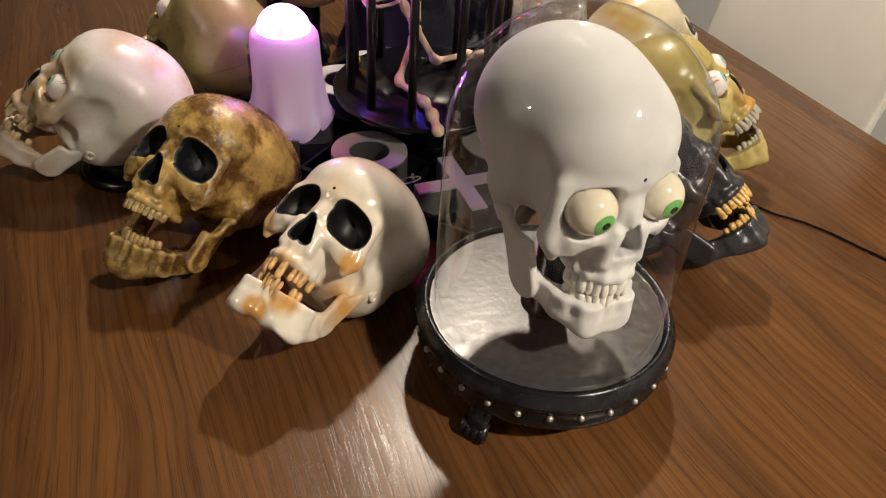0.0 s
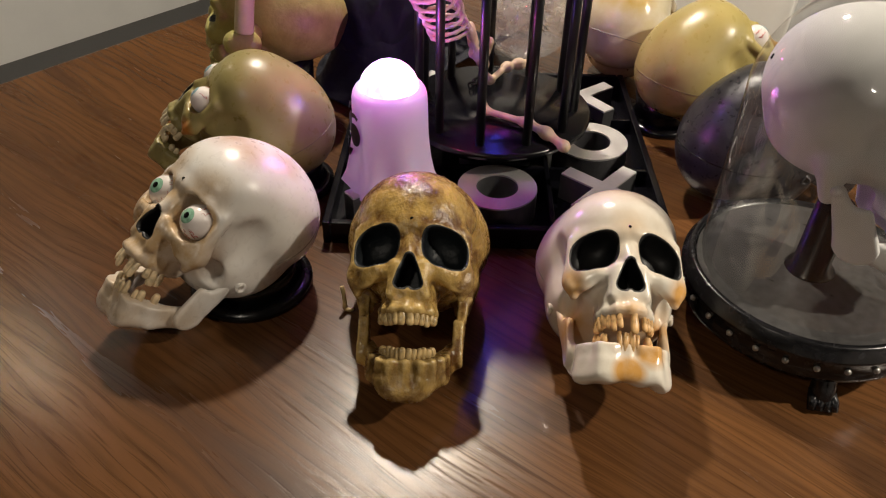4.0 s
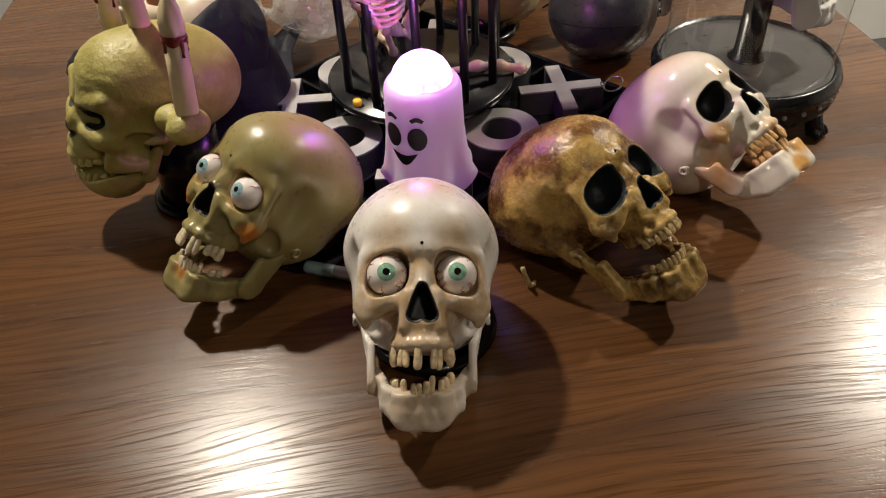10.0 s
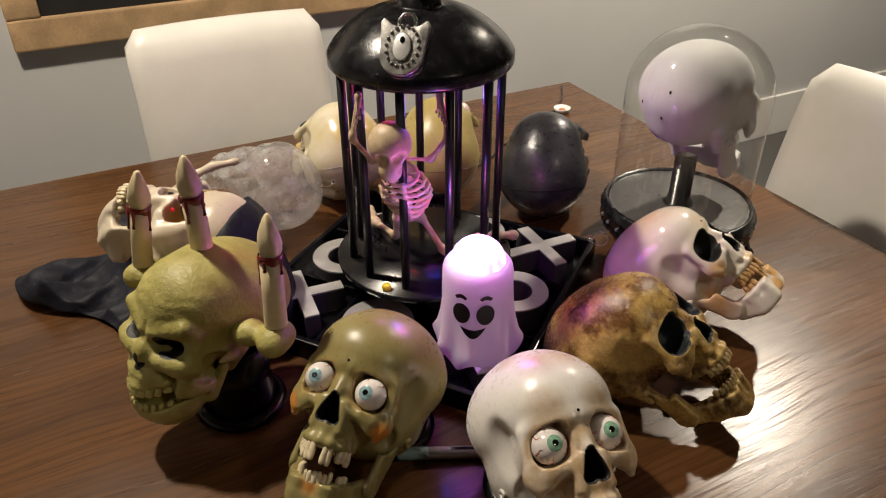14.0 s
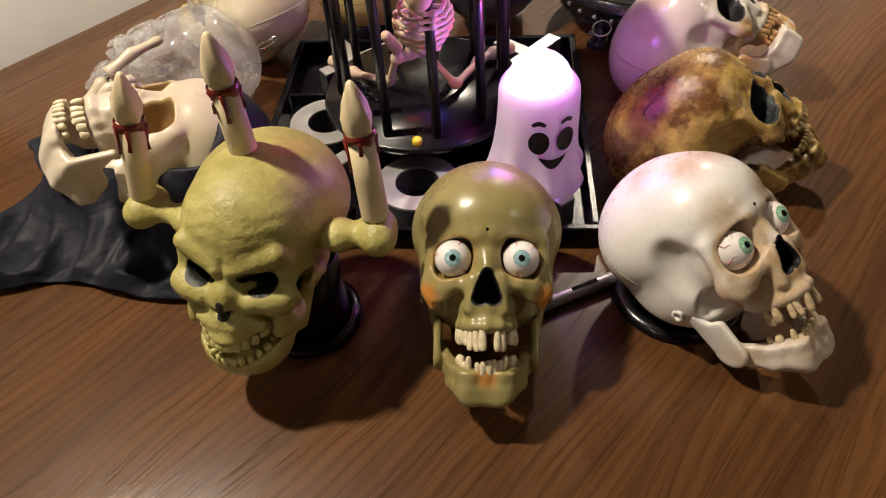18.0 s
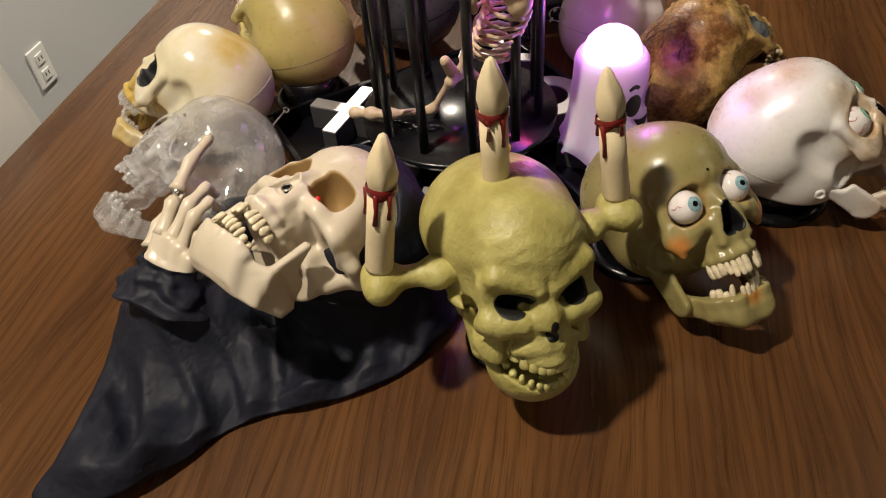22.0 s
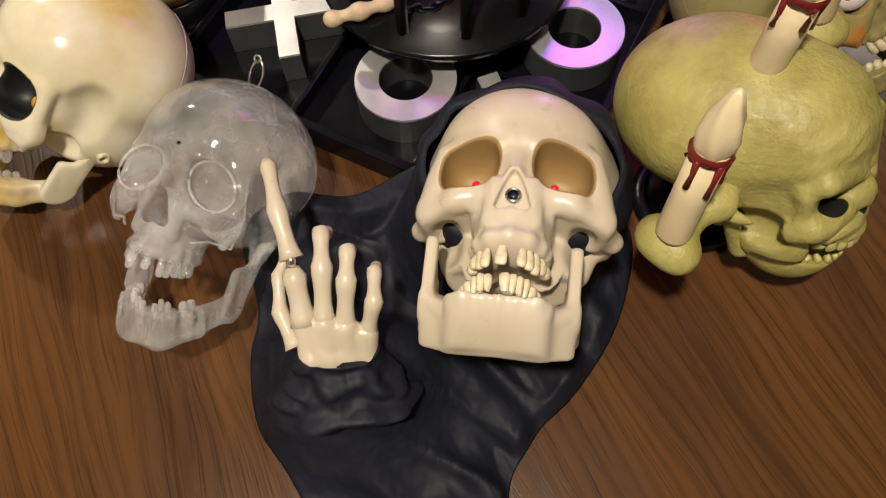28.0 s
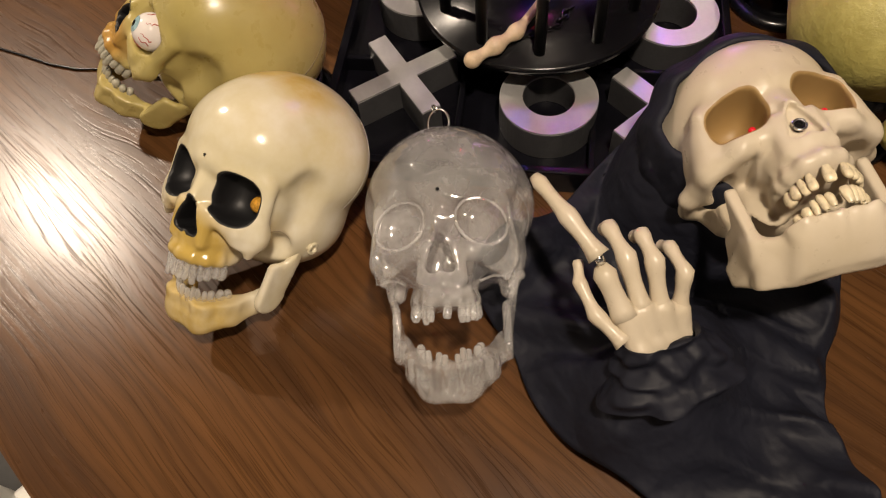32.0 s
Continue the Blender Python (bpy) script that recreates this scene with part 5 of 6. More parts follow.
def torus_link(bm, c, d, n, length, width, r):
    """One oval chain link centred on c, long along d, lying in the plane across n."""
    d, n = Vector(d).normalized(), Vector(n).normalized()
    s = n.cross(d).normalized()
    pts = []
    for k in range(20):
        a = 2 * math.pi * k / 20
        x = (length / 2 - width / 2) * (1 if math.cos(a) > 0 else -1) * min(1, abs(math.cos(a)) * 3) + width / 2 * math.cos(a)
        pts.append(Vector(c) + d * x + s * (width / 2 * math.sin(a)))
    return tube(pts, r, 8, bm, True)


chain = thing("chain", pose(CC[0], CC[1], TOP + ZT + 0.101), "black chain lying over the lid of the cage", "chain")
path = [(-0.020, 0.012, 0.004), (0.004, -0.004, 0.007), (0.026, -0.020, 0.003), (0.044, -0.036, -0.010), (0.058, -0.052, -0.022), (0.070, -0.066, -0.034), (0.082, -0.080, -0.046)]
for k, (a, b) in enumerate(zip(path, path[1:])):
    c = [(p + q) / 2 for p, q in zip(a, b)]
    d = [q - p for p, q in zip(a, b)]
    part("link", torus_link(bmesh.new(), c, d, (0.2, 0.3, 1) if k % 2 else (1, 1, 0.3), 0.036, 0.017, 0.0032), BLACK, chain)

lock = thing("padlock", pose(0.275, 1.035, 1.225), "antique silver padlock prop hanging on the lid", "padlock")
lock.matrix_world = Matrix.Translation((0.270, 1.048, 1.215)) @ pose(0, 0, 0, 0, 0, 140) @ pose(0, 0, 0, 0, 52, 0) @ pose(0, 0, 0, 0, 0, 90)
shape = [(0.027 * math.cos(a), -0.008 + 0.027 * math.sin(a)) for a in [math.pi * (1 + k / 16) for k in range(17)]]
shape += [(0.0285, 0.012), (0.031, 0.029), (0.027, 0.035), (0.016, 0.027), (0.0, 0.0245), (-0.016, 0.027), (-0.027, 0.035), (-0.031, 0.029), (-0.0285, 0.012)]
part("body", prism(shape, -0.014, -0.002, 0.002), BLACK, lock, "black back")
part("face_plate", prism([(x * 0.98, y * 0.98) for x, y in shape], -0.002, 0.004, 0.0015), ANTIQUE, lock, "ornate antique silver front")
part("keyhole_plate", prism([(0.011 * math.cos(a) * (1.0), 0.017 * math.sin(a)) for a in [2 * math.pi * k / 20 for k in range(20)]], 0.0041, 0.0065, 0.001), SILVER, lock, "smooth silver plate")
part("keyhole", prism([(0.003 * math.cos(a), 0.008 + 0.004 * math.sin(a)) for a in [2 * math.pi * k / 14 for k in range(14)]], 0.0066, 0.0070), PUPIL, lock)
for k in range(18):
    a = 2 * math.pi * k / 18
    part("bead", ball(0.0022, u=8, v=6), ANTIQUE, lock, m=pose(0.0195 * math.cos(a), 0.0010 + 0.0245 * math.sin(a), 0.0045))
part("shackle", tube([(-0.010, 0.026, -0.004), (-0.010, 0.036, -0.004), (-0.005, 0.043, -0.004), (0.005, 0.043, -0.004), (0.010, 0.036, -0.004), (0.010, 0.026, -0.004)], 0.0024, 10), STEEL, lock)


def skeleton(g):
    """Small crouching skeleton as one plain form, its arms raised to the lid and its legs stretched out under the bars."""
    d = np.full_like(g[0], 1.0)
    x0, y0, z0 = CC[0], CC[1], TOP + ZB + 0.042

    def at(p):
        return (p[0] + x0, p[1] + y0, p[2] + z0)

    def limb(pts, r, k=0.004):
        nonlocal d
        for a, b in zip(pts, pts[1:]):
            a, b = Vector(a), Vector(b)
            d = smin(d, cap(g, at(a), at(b), r * 0.78), k)
            for end in (a.lerp(b, 0.08), a.lerp(b, 0.92)):
                d = smin(d, cap(g, at(end), at(end), r * 1.15), k)

    def lump(c, r, k=0.006):
        nonlocal d
        d = smin(d, ell(g, at(c), r), k)

    hip, neck, head = Vector((-0.008, 0.030, 0.070)), Vector((-0.058, 0.060, 0.195)), Vector((-0.082, 0.086, 0.222))
    limb([hip, (-0.022, 0.034, 0.105), (-0.040, 0.044, 0.150), neck], 0.0058)
    limb([neck, head], 0.005)
    ax, fw = Vector((0.40, 0.91, 0)).normalized(), Vector((-0.91, 0.40, 0)).normalized()
    for k in range(7):
        c = Vector((-0.028, 0.037, 0.118)).lerp(Vector((-0.056, 0.058, 0.186)), k / 6)
        w = 0.036 - 0.0016 * (k - 3) ** 2
        for s in (-1, 1):
            pts = [c + ax * (s * w * math.sin(a)) + fw * (0.026 * (1 - math.cos(a))) - Vector((0, 0, 0.010 * (1 - math.cos(a)) / 2)) for a in [math.pi * j / 6 for j in range(7)]]
            for a, b in zip(pts, pts[1:]):
                d = smin(d, cap(g, at(a), at(b), 0.0027), 0.002)
    limb([Vector((-0.028, 0.037, 0.110)) + fw * 0.052, Vector((-0.056, 0.058, 0.178)) + fw * 0.050], 0.0035)
    for s in (-1, 1):
        c = hip + ax * (s * 0.017) + Vector((0, 0, 0.012))
        d = smin(d, cap(g, at(c), at(c + ax * (s * 0.012) + Vector((0, 0, 0.020))), 0.0085, 0.0070), 0.006)
        d = smin(d, cap(g, at(hip - Vector((0, 0, 0.004))), at(hip + ax * (s * 0.018) - Vector((0, 0, 0.006))), 0.0055), 0.006)
        sh = neck + ax * (s * 0.040) - Vector((0, 0, 0.004))
        limb([neck, sh], 0.0034)
        elbow = sh + ax * (s * 0.024) + fw * 0.022 + Vector((0, 0, 0.045))
        wrist = elbow - ax * (s * 0.012) + Vector((0, 0, 0.058)) - fw * 0.010
        limb([sh, elbow, wrist], 0.0046)
        for f in range(4):
            limb([wrist, wrist + fw * (0.004 + 0.006 * f) + ax * (s * 0.004 * (f - 1)) - Vector((0, 0, 0.028 + 0.004 * f))], 0.0016, 0.002)
    limb([hip - ax * 0.018, (-0.048, -0.012, 0.014), (-0.033, -0.078, 0.012)], 0.0062)
    limb([(-0.033, -0.078, 0.012), (-0.034, -0.112, 0.009), (-0.038, -0.146, 0.002)], 0.0078)
    limb([hip + ax * 0.018, (0.030, 0.036, 0.014), (0.088, 0.048, 0.012)], 0.0062)
    limb([(0.088, 0.048, 0.012), (0.116, 0.044, 0.009), (0.146, 0.036, 0.004)], 0.0078)
    lump(head + Vector((0, 0, 0.010)), (0.029, 0.029, 0.030))
    lump(head + fw * 0.013 - Vector((0, 0, 0.020)), (0.016, 0.016, 0.020))
    for s in (-1, 1):
        c = head + fw * 0.026 + ax * (s * 0.0115) - Vector((0, 0, 0.002))
        d = smax(d, -ell(g, at(c), (0.0100, 0.0100, 0.0085)), 0.002)
    c = head + fw * 0.034 - Vector((0, 0, 0.014))
    return smax(d, -ell(g, at(c), (0.006, 0.005, 0.006)), 0.002)


fig = part("toy_skeleton", net_mesh("toy_skeleton", skeleton, (CC[0] - 0.17, CC[1] - 0.16, TOP + ZB + 0.034), (CC[0] + 0.16, CC[1] + 0.17, TOP + ZT - 0.004), 0.0021, CAGED_BONE), None, None)
tagged(fig, "small crouching plastic skeleton figure inside the cage", "figurine")

# short black chain on the cage's floor
loose = thing("chain_piece", pose(CC[0] + 0.045, CC[1] + 0.062, TOP + ZB + 0.045), "short glossy black toy chain on the cage floor", "chain")
rng = random.Random(8)
p, heading = Vector((-0.03, 0, 0)), 0.3
for k in range(9):
    heading += rng.uniform(-0.9, 0.9)
    step = Vector((math.cos(heading), math.sin(heading), 0)) * 0.0085
    part("link", torus_link(bmesh.new(), p + step / 2, step, (0, 0.2, 1) if k % 2 else (math.sin(heading), -math.cos(heading), 0.5), 0.0130, 0.0075, 0.0015), BLACK, loose)
    p += step

# ---- ghost lamp ----
GP = (0.198, 0.980)
ghost = thing("ghost_lamp", pose(*GP, TOP + 0.052, 0, 0, 145), "glowing white ghost lamp with a smiling face", "lamp")


def hem(a, k, r, z):
    f = max(0, 1 - z / 0.09)
    return r * (1 + 0.10 * f * math.cos(7 * a + 0.6) + 0.05 * f * math.cos(3 * a)), z + 0.010 * max(0, 1 - z / 0.03) * math.cos(7 * a)


part("body", lathe([(0.058, 0.0), (0.060, 0.002), (0.055, 0.02), (0.0515, 0.045), (0.0492, 0.075), (0.0482, 0.105), (0.0475, 0.127), (0.0462, 0.133), (0.0435, 0.1375), (0.0395, 0.1405), (0.0370, 0.1400)], 96, hem), GHOST_BODY, ghost, "soft white ghost sheet with a wavy hem")
dome_bm = bmesh.new()
bmesh.ops.create_icosphere(dome_bm, subdivisions=3, radius=0.0375)
for v in dome_bm.verts:
    v.co.z = 0.137 + max(v.co.z, -0.006) * 0.96
part("light_dome", dome_bm, GHOST_DOME, ghost, "brightly lit faceted dome", smooth=False)


def on_body(pts, name, z_at):
    """A flat ink shape wrapped on the lamp's front, from (sideways, height) pairs."""
    bm = bmesh.new()
    loop = []
    for x, z in pts:
        r = 0.0500 + 0.03 * max(0, 0.075 - z) + 0.0022 - 0.02 * max(0, z - 0.075) * 1.0
        a = x / r
        loop.append(bm.verts.new((r * math.cos(a), r * math.sin(a), z)))
    c = bm.verts.new(sum((v.co for v in loop), Vector()) / len(loop) * 1.0)
    n = Vector((c.co.x, c.co.y, 0)).normalized()
    rr = math.hypot(loop[0].co.x, loop[0].co.y)
    c.co = Vector((n.x * rr, n.y * rr, c.co.z))
    for i in range(len(loop)):
        bm.faces.new((loop[i], loop[(i + 1) % len(loop)], c))
    part(name, bm, FACE_INK, ghost)


for s in (-1, 1):
    on_body([(s * 0.0165 + 0.0125 * math.cos(a), 0.086 + 0.0160 * math.sin(a)) for a in [2 * math.pi * k / 20 for k in range(20)]], "eye", 0)
    arc = [(s * (0.008 + 0.018 * k / 6), 0.1115 + 0.005 * math.sin(math.pi * k / 6)) for k in range(7)]
    on_body(arc + [(x, z - 0.0062) for x, z in reversed(arc[1:-1])], "eyebrow", 0)
smile = [(-0.018 + 0.036 * k / 10, 0.068 - 0.019 * math.sin(math.pi * k / 10)) for k in range(11)]
bm = bmesh.new()
rows = []
for x, z in smile:
    pair = []
    for h in (z, 0.068 - 0.26 * (0.068 - z)):
        r = 0.0500 + 0.03 * max(0, 0.075 - h) + 0.0048
        pair.append(bm.verts.new((r * math.cos(x / r), r * math.sin(x / r), h + (0 if h < z + 1e-6 else 0.0003))))
    rows.append(pair)
for (a, b), (c, d) in zip(rows, rows[1:]):
    bm.faces.new((a, c, d, b))
part("mouth", bm, FACE_INK, ghost)
lamp("POINT", "ghost_led", pose(GP[0], GP[1], TOP + 0.252), 0.18, (0.72, 0.24, 1.0), 0.03)
for a, colour, watt in ((35, (0.12, 0.12, 1.0), 0.28), (-25, (1.0, 0.06, 0.20), 0.24), (150, (0.9, 0.15, 0.9), 0.10)):
    lamp("POINT", "coloured_led", pose(GP[0] + 0.032 * math.cos(radians(a)), GP[1] + 0.032 * math.sin(radians(a)), TOP + 0.236), watt, colour, 0.006)
# coloured beams that the faceted dome throws on its surroundings
dome_top = Vector((GP[0], GP[1], TOP + 0.215))
for target, colour, power in (((-0.004, 1.025, 0.985), (1.0, 0.2, 0.5), 1.6), ((0.10, 0.85, 0.965), (0.9, 0.15, 0.5), 0.5), ((0.155, 1.13, 0.975), (0.9, 0.15, 0.6), 1.8), ((0.32, 1.04, 1.04), (0.9, 0.05, 0.15), 2.2),
                              ((0.325, 1.035, 0.98), (0.2, 0.15, 1.0), 3.0), ((0.32, 0.90, 1.05), (0.15, 0.15, 1.0), 3.0), ((0.22, 0.70, 0.96), (0.5, 0.2, 1.0), 1.2), ((0.29, 1.30, 0.99), (0.9, 0.15, 0.5), 2.0)):
    aim = (Vector(target) - dome_top).to_track_quat("-Z", "Y").to_matrix().to_4x4()
    beam = lamp("SPOT", "dome_beam", Matrix.Translation(dome_top) @ aim @ Matrix.Translation((0, 0, -0.046)), power * 0.7, colour, 0.004)
    beam.data.spot_size, beam.data.spot_blend = radians(7), 0.9


# ---- demon's candles ----
def candle(foot, tip, seed):
    """A candle with a carved flame and a ring of red drips."""
    f, t = Vector(foot), Vector(tip)
    d = (t - f)
    ln = d.length
    turn = Vector((0, 0, 1)).rotation_difference(d.normalized()).to_matrix().to_4x4()
    th = thing("candle", Matrix.Translation(f) @ turn, "ivory candle with carved flame and dark red drips", "candle", "candles on the demon skull")
    stem = ln * 0.63
    part("stem", lathe([(0, 0), (0.0132, 0), (0.0136, 0.003), (0.0132, stem * 0.5), (0.0128, stem), (0, stem)], 28), WAX, th)

    def ridges(a, k, r, z):
        return r * (1 + 0.09 * math.cos(5 * a + z * 90)), z

    part("flame", lathe([(0.0105, stem - 0.002), (0.0130, stem + 0.006), (0.0138, stem + 0.016), (0.0112, stem + 0.030), (0.0070, stem + 0.041), (0.0036, ln - 0.003), (0, ln)], 36, ridges), WAX, th, "carved ivory flame")
    rng = random.Random(seed)
    bm = lathe([(0.0133, stem - 0.006), (0.0144, stem - 0.004), (0.0148, stem + 0.001), (0.0136, stem + 0.003)], 28, lambda a, k, r, z: (r, z - (0.003 * math.cos(3 * a + seed) if k == 0 else 0)))
    ring = part("drip_ring", bm, BLOOD, th, "dark red painted drips")
    for k in range(5):
        a = 2 * math.pi * k / 5 + rng.uniform(-0.3, 0.3)
        l = rng.uniform(0.012, 0.036)
        part("drip", tube([(0.0134 * math.cos(a), 0.0134 * math.sin(a), stem - 0.002), (0.0133 * math.cos(a + 0.05), 0.0133 * math.sin(a + 0.05), stem - l * 0.6), (0.0134 * math.cos(a), 0.0134 * math.sin(a), stem - l)], [0.0028, 0.0019, 0.0025], 8), BLOOD, ring)


CANDLES = (((0.409, 1.378, 0.931), (0.392, 1.358, 1.073)), ((0.304, 1.310, 0.978), (0.307, 1.310, 1.119)), ((0.190, 1.257, 0.936), (0.211, 1.245, 1.075)))
for k, (a, b) in enumerate(CANDLES):
    candle(a, b, 20 + k)


def bone_arm(a, b):
    """A knobbed bone between two places, as one plain form."""
    a, b = Vector(a), Vector(b)

    def field(g):
        d = cap(g, a, b, 0.0115)
        side = (b - a).normalized().cross(Vector((0, 0, 1))) * 0.010
        for c in (a + side, a - side):
            d = smin(d, np.sqrt((g[0] - c.x) ** 2 + (g[1] - c.y) ** 2 + (g[2] - c.z) ** 2) - 0.0175, 0.012)
        mid = a + (b - a) * 0.62
        for c in (mid + side * 0.6, mid - side * 0.6):
            d = smin(d, np.sqrt((g[0] - c.x) ** 2 + (g[1] - c.y) ** 2 + (g[2] - c.z) ** 2) - 0.0135, 0.010)
        return d

    lo = [min(a[i], b[i]) - 0.04 for i in range(3)]
    hi = [max(a[i], b[i]) + 0.04 for i in range(3)]
    me = net_mesh("bone_arm", field, lo, hi, 0.003, DEMON, {"socket": lambda p: p[0] * 0, "stain": lambda p: p[0] * 0})
    ob = part("bone_candle_holder", me, None, None)
    return tagged(ob, "green knobbed bone holding a candle beside the demon skull", "bone", "bones on the demon skull")


bone_arm((0.410, 1.380, 0.914), (0.325, 1.352, 0.915))
bone_arm((0.186, 1.260, 0.919), (0.235, 1.300, 0.915))

# ---- reaper: black cloth, hood and finger bones ----


def bone_digit(name, pts, r, parent):
    """One bony finger: shafts with knuckles."""
    bm = bmesh.new()
    dense, rad = [], []
    for i in range(len(pts) - 1):
        a, b = Vector(pts[i]), Vector(pts[i + 1])
        for k in range(6):
            u = k / 6
            dense.append(a.lerp(b, u))
            rad.append(r * 0.86 * (1.15 - 0.36 * math.sin(math.pi * u) ** 0.8) * (1 - 0.15 * i))
    dense.append(Vector(pts[-1]))
    rad.append(r * 0.45)
    tube(dense, rad, 12, bm)
    part(name, bm, REAPER, parent)


bones = thing("skeleton_finger_prop", pose(0, 0, 0), "ivory bony fist with one raised finger in a black sleeve", "bone prop")
digits = (
    ("raised_finger", [(0.675, 1.266, 0.914), (0.670, 1.228, 0.927), (0.662, 1.186, 0.931)], 0.0098),
    ("finger_stump", [(0.686, 1.306, 0.880), (0.677, 1.270, 0.908)], 0.0120),
    ("finger", [(0.672, 1.312, 0.880), (0.656, 1.278, 0.906), (0.646, 1.252, 0.909), (0.641, 1.246, 0.892)], 0.0104),
    ("finger", [(0.658, 1.320, 0.876), (0.643, 1.296, 0.905), (0.633, 1.275, 0.908), (0.630, 1.268, 0.892)], 0.0100),
    ("finger", [(0.644, 1.330, 0.868), (0.630, 1.318, 0.896), (0.620, 1.295, 0.896), (0.616, 1.286, 0.882)], 0.0090),
    ("thumb", [(0.700, 1.318, 0.872), (0.700, 1.288, 0.880), (0.690, 1.262, 0.888), (0.678, 1.250, 0.892)], 0.0086),
)
for name, pts, r in digits:
    bone_digit(name, pts, r, bones)
part("wire", tube([(0.676, 1.270, 0.909), (0.675, 1.264, 0.915)], 0.004, 8), STEEL, bones, "thin bare wire in the broken finger")


def palm(g):
    """Four hand bones side by side over a row of rounded wrist bones."""
    rows = (((0.692, 1.330, 0.862), (0.686, 1.306, 0.881)), ((0.678, 1.334, 0.858), (0.672, 1.313, 0.880)), ((0.664, 1.338, 0.855), (0.658, 1.321, 0.876)), ((0.652, 1.342, 0.850), (0.645, 1.330, 0.868)))
    d = None
    for k, (a, b) in enumerate(rows):
        bone_ = smin(cap(g, a, b, 0.0095, 0.0100), cap(g, a, a, 0.0120 - 0.0005 * k), 0.004)
        d = bone_ if d is None else smin(d, bone_, 0.0045)
    return smin(d, cap(g, rows[0][0], rows[3][0], 0.0085, 0.0080), 0.005)


NOTHING = {"socket": lambda p: p[0] * 0, "stain": lambda p: p[0] * 0}
part("palm", net_mesh("palm", palm, (0.61, 1.28, 0.80), (0.73, 1.39, 0.905), 0.0026, REAPER, NOTHING), None, bones)


def wrinkled(a, k, r, z):
    u = k / 30
    c, n = math.cos(a), math.sin(a)
    wander = noise.noise(Vector((1.1 * c, 1.1 * n, 2.0 * u)))
    ring = math.sin(u * 15 + 3.2 * wander + 0.8 * n)
    pinch = noise.noise(Vector((2.6 * c, 2.6 * n, 4.0 * u + 3)))
    fold = (0.0026 * ring + 0.006 * pinch) * min(1, 0.15 + 4 * u)
    return r * (1.08 + 0.18 * math.cos(2 * a)) + fold, z + 0.004 * math.sin(a + 0.8)


cuff = [(0.0215, 0.000), (0.0250, 0.005)] + [(0.0262 + 0.022 * (k / 28) ** 1.4, 0.006 - 0.046 * k / 28) for k in range(29)]
sleeve = part("sleeve", lathe(cuff, 112, wrinkled), CLOTH, bones, "crumpled black sleeve")
sleeve.matrix_basis = pose(0.672, 1.336, 0.861, 34, 0, -18)

OUTLINE = [(0.712, 1.160), (0.728, 1.225), (0.752, 1.275), (0.762, 1.330), (0.752, 1.385), (0.748, 1.440), (0.742, 1.510), (0.744, 1.572), (0.660, 1.560), (0.612, 1.515), (0.586, 1.476), (0.562, 1.456), (0.534, 1.440), (0.498, 1.428),
           (0.448, 1.402), (0.400, 1.362), (0.364, 1.305), (0.358, 1.24), (0.38, 1.19), (0.44, 1.165), (0.52, 1.16), (0.60, 1.165), (0.66, 1.145)]


def cloth_mesh():
    """The spread black cloth: rings from a middle point to its outline, with folds and the rise to the hood."""
    n_out, n_in = 240, 56
    mid = Vector((0.575, 1.345))
    pts = [Vector(p) for p in OUTLINE]
    lengths = [(pts[(i + 1) % len(pts)] - p).length for i, p in enumerate(pts)]
    total = sum(lengths)
    ring = []
    for k in range(n_out):
        s = total * k / n_out
        i = 0
        while s > lengths[i]:
            s -= lengths[i]
            i += 1
        u = s / lengths[i]
        a, b, c, d = pts[i - 1], pts[i], pts[(i + 1) % len(pts)], pts[(i + 2) % len(pts)]
        ring.append(0.5 * ((2 * b) + (c - a) * u + (2 * a - 5 * b + 4 * c - d) * u * u + (3 * b - a - 3 * c + d) * u ** 3))
    bm = bmesh.new()
    rows = []
    for j in range(1, n_in + 1):
        f = (j / n_in) ** 0.8
        row = []
        for k, p in enumerate(ring):
            q = mid.lerp(p, f)
            bend = 0.06 * noise.noise(Vector((q.x * 4, q.y * 4, 0.3)))
            across = (q.x - 0.60) * 0.90 + (q.y - 1.40) * 0.44 + bend
            along = (q.y - 1.40) * 0.90 - (q.x - 0.60) * 0.44
            swell = noise.noise(Vector((across * 20, along * 4.0, 2.1)))
            drape = noise.noise(Vector((across * 11 + along * 9, along * 9 - across * 6, 6.4)))
            tuck = noise.noise(Vector((across * 34 - along * 12, along * 16, 3.3)))
            crease = (1 - abs(noise.noise(Vector((across * 17 + along * 6, along * 8 - across * 4, 8.8))))) ** 5
            folds = 0.009 * crease + 0.028 * (0.5 + swell) ** 2 + 0.022 * (0.5 + drape) ** 2 + 0.009 * tuck
            fade = min(1, (1 - f) * 7 + 0.22)
            z = TOP + 0.004 + max(0, folds) * fade
            dx, dy = (q.x - 0.480) / 0.094, (q.y - 1.258) / 0.088
            d = math.hypot(dx, dy)
            hood = 0.115 / (1 + math.exp((d - 1.02) * 16))
            over = max(0, min(1, (1.20 - q.y) * 18)) * 0.045
            sl = 0.080 * math.exp(-(((q.x - 0.672) / 0.066) ** 2 + ((q.y - 1.358) / 0.052) ** 2))
            row.append(bm.verts.new((q.x, q.y, max(z + hood * 0.9, z + sl, z + over))))
        rows.append(row)
    c = bm.verts.new((mid.x, mid.y, TOP + 0.012))
    for k in range(n_out):
        bm.faces.new((c, rows[0][k], rows[0][(k + 1) % n_out]))
    for a, b in zip(rows, rows[1:]):
        for k in range(n_out):
            bm.faces.new((a[k], b[k], b[(k + 1) % n_out], a[(k + 1) % n_out]))
    return bm


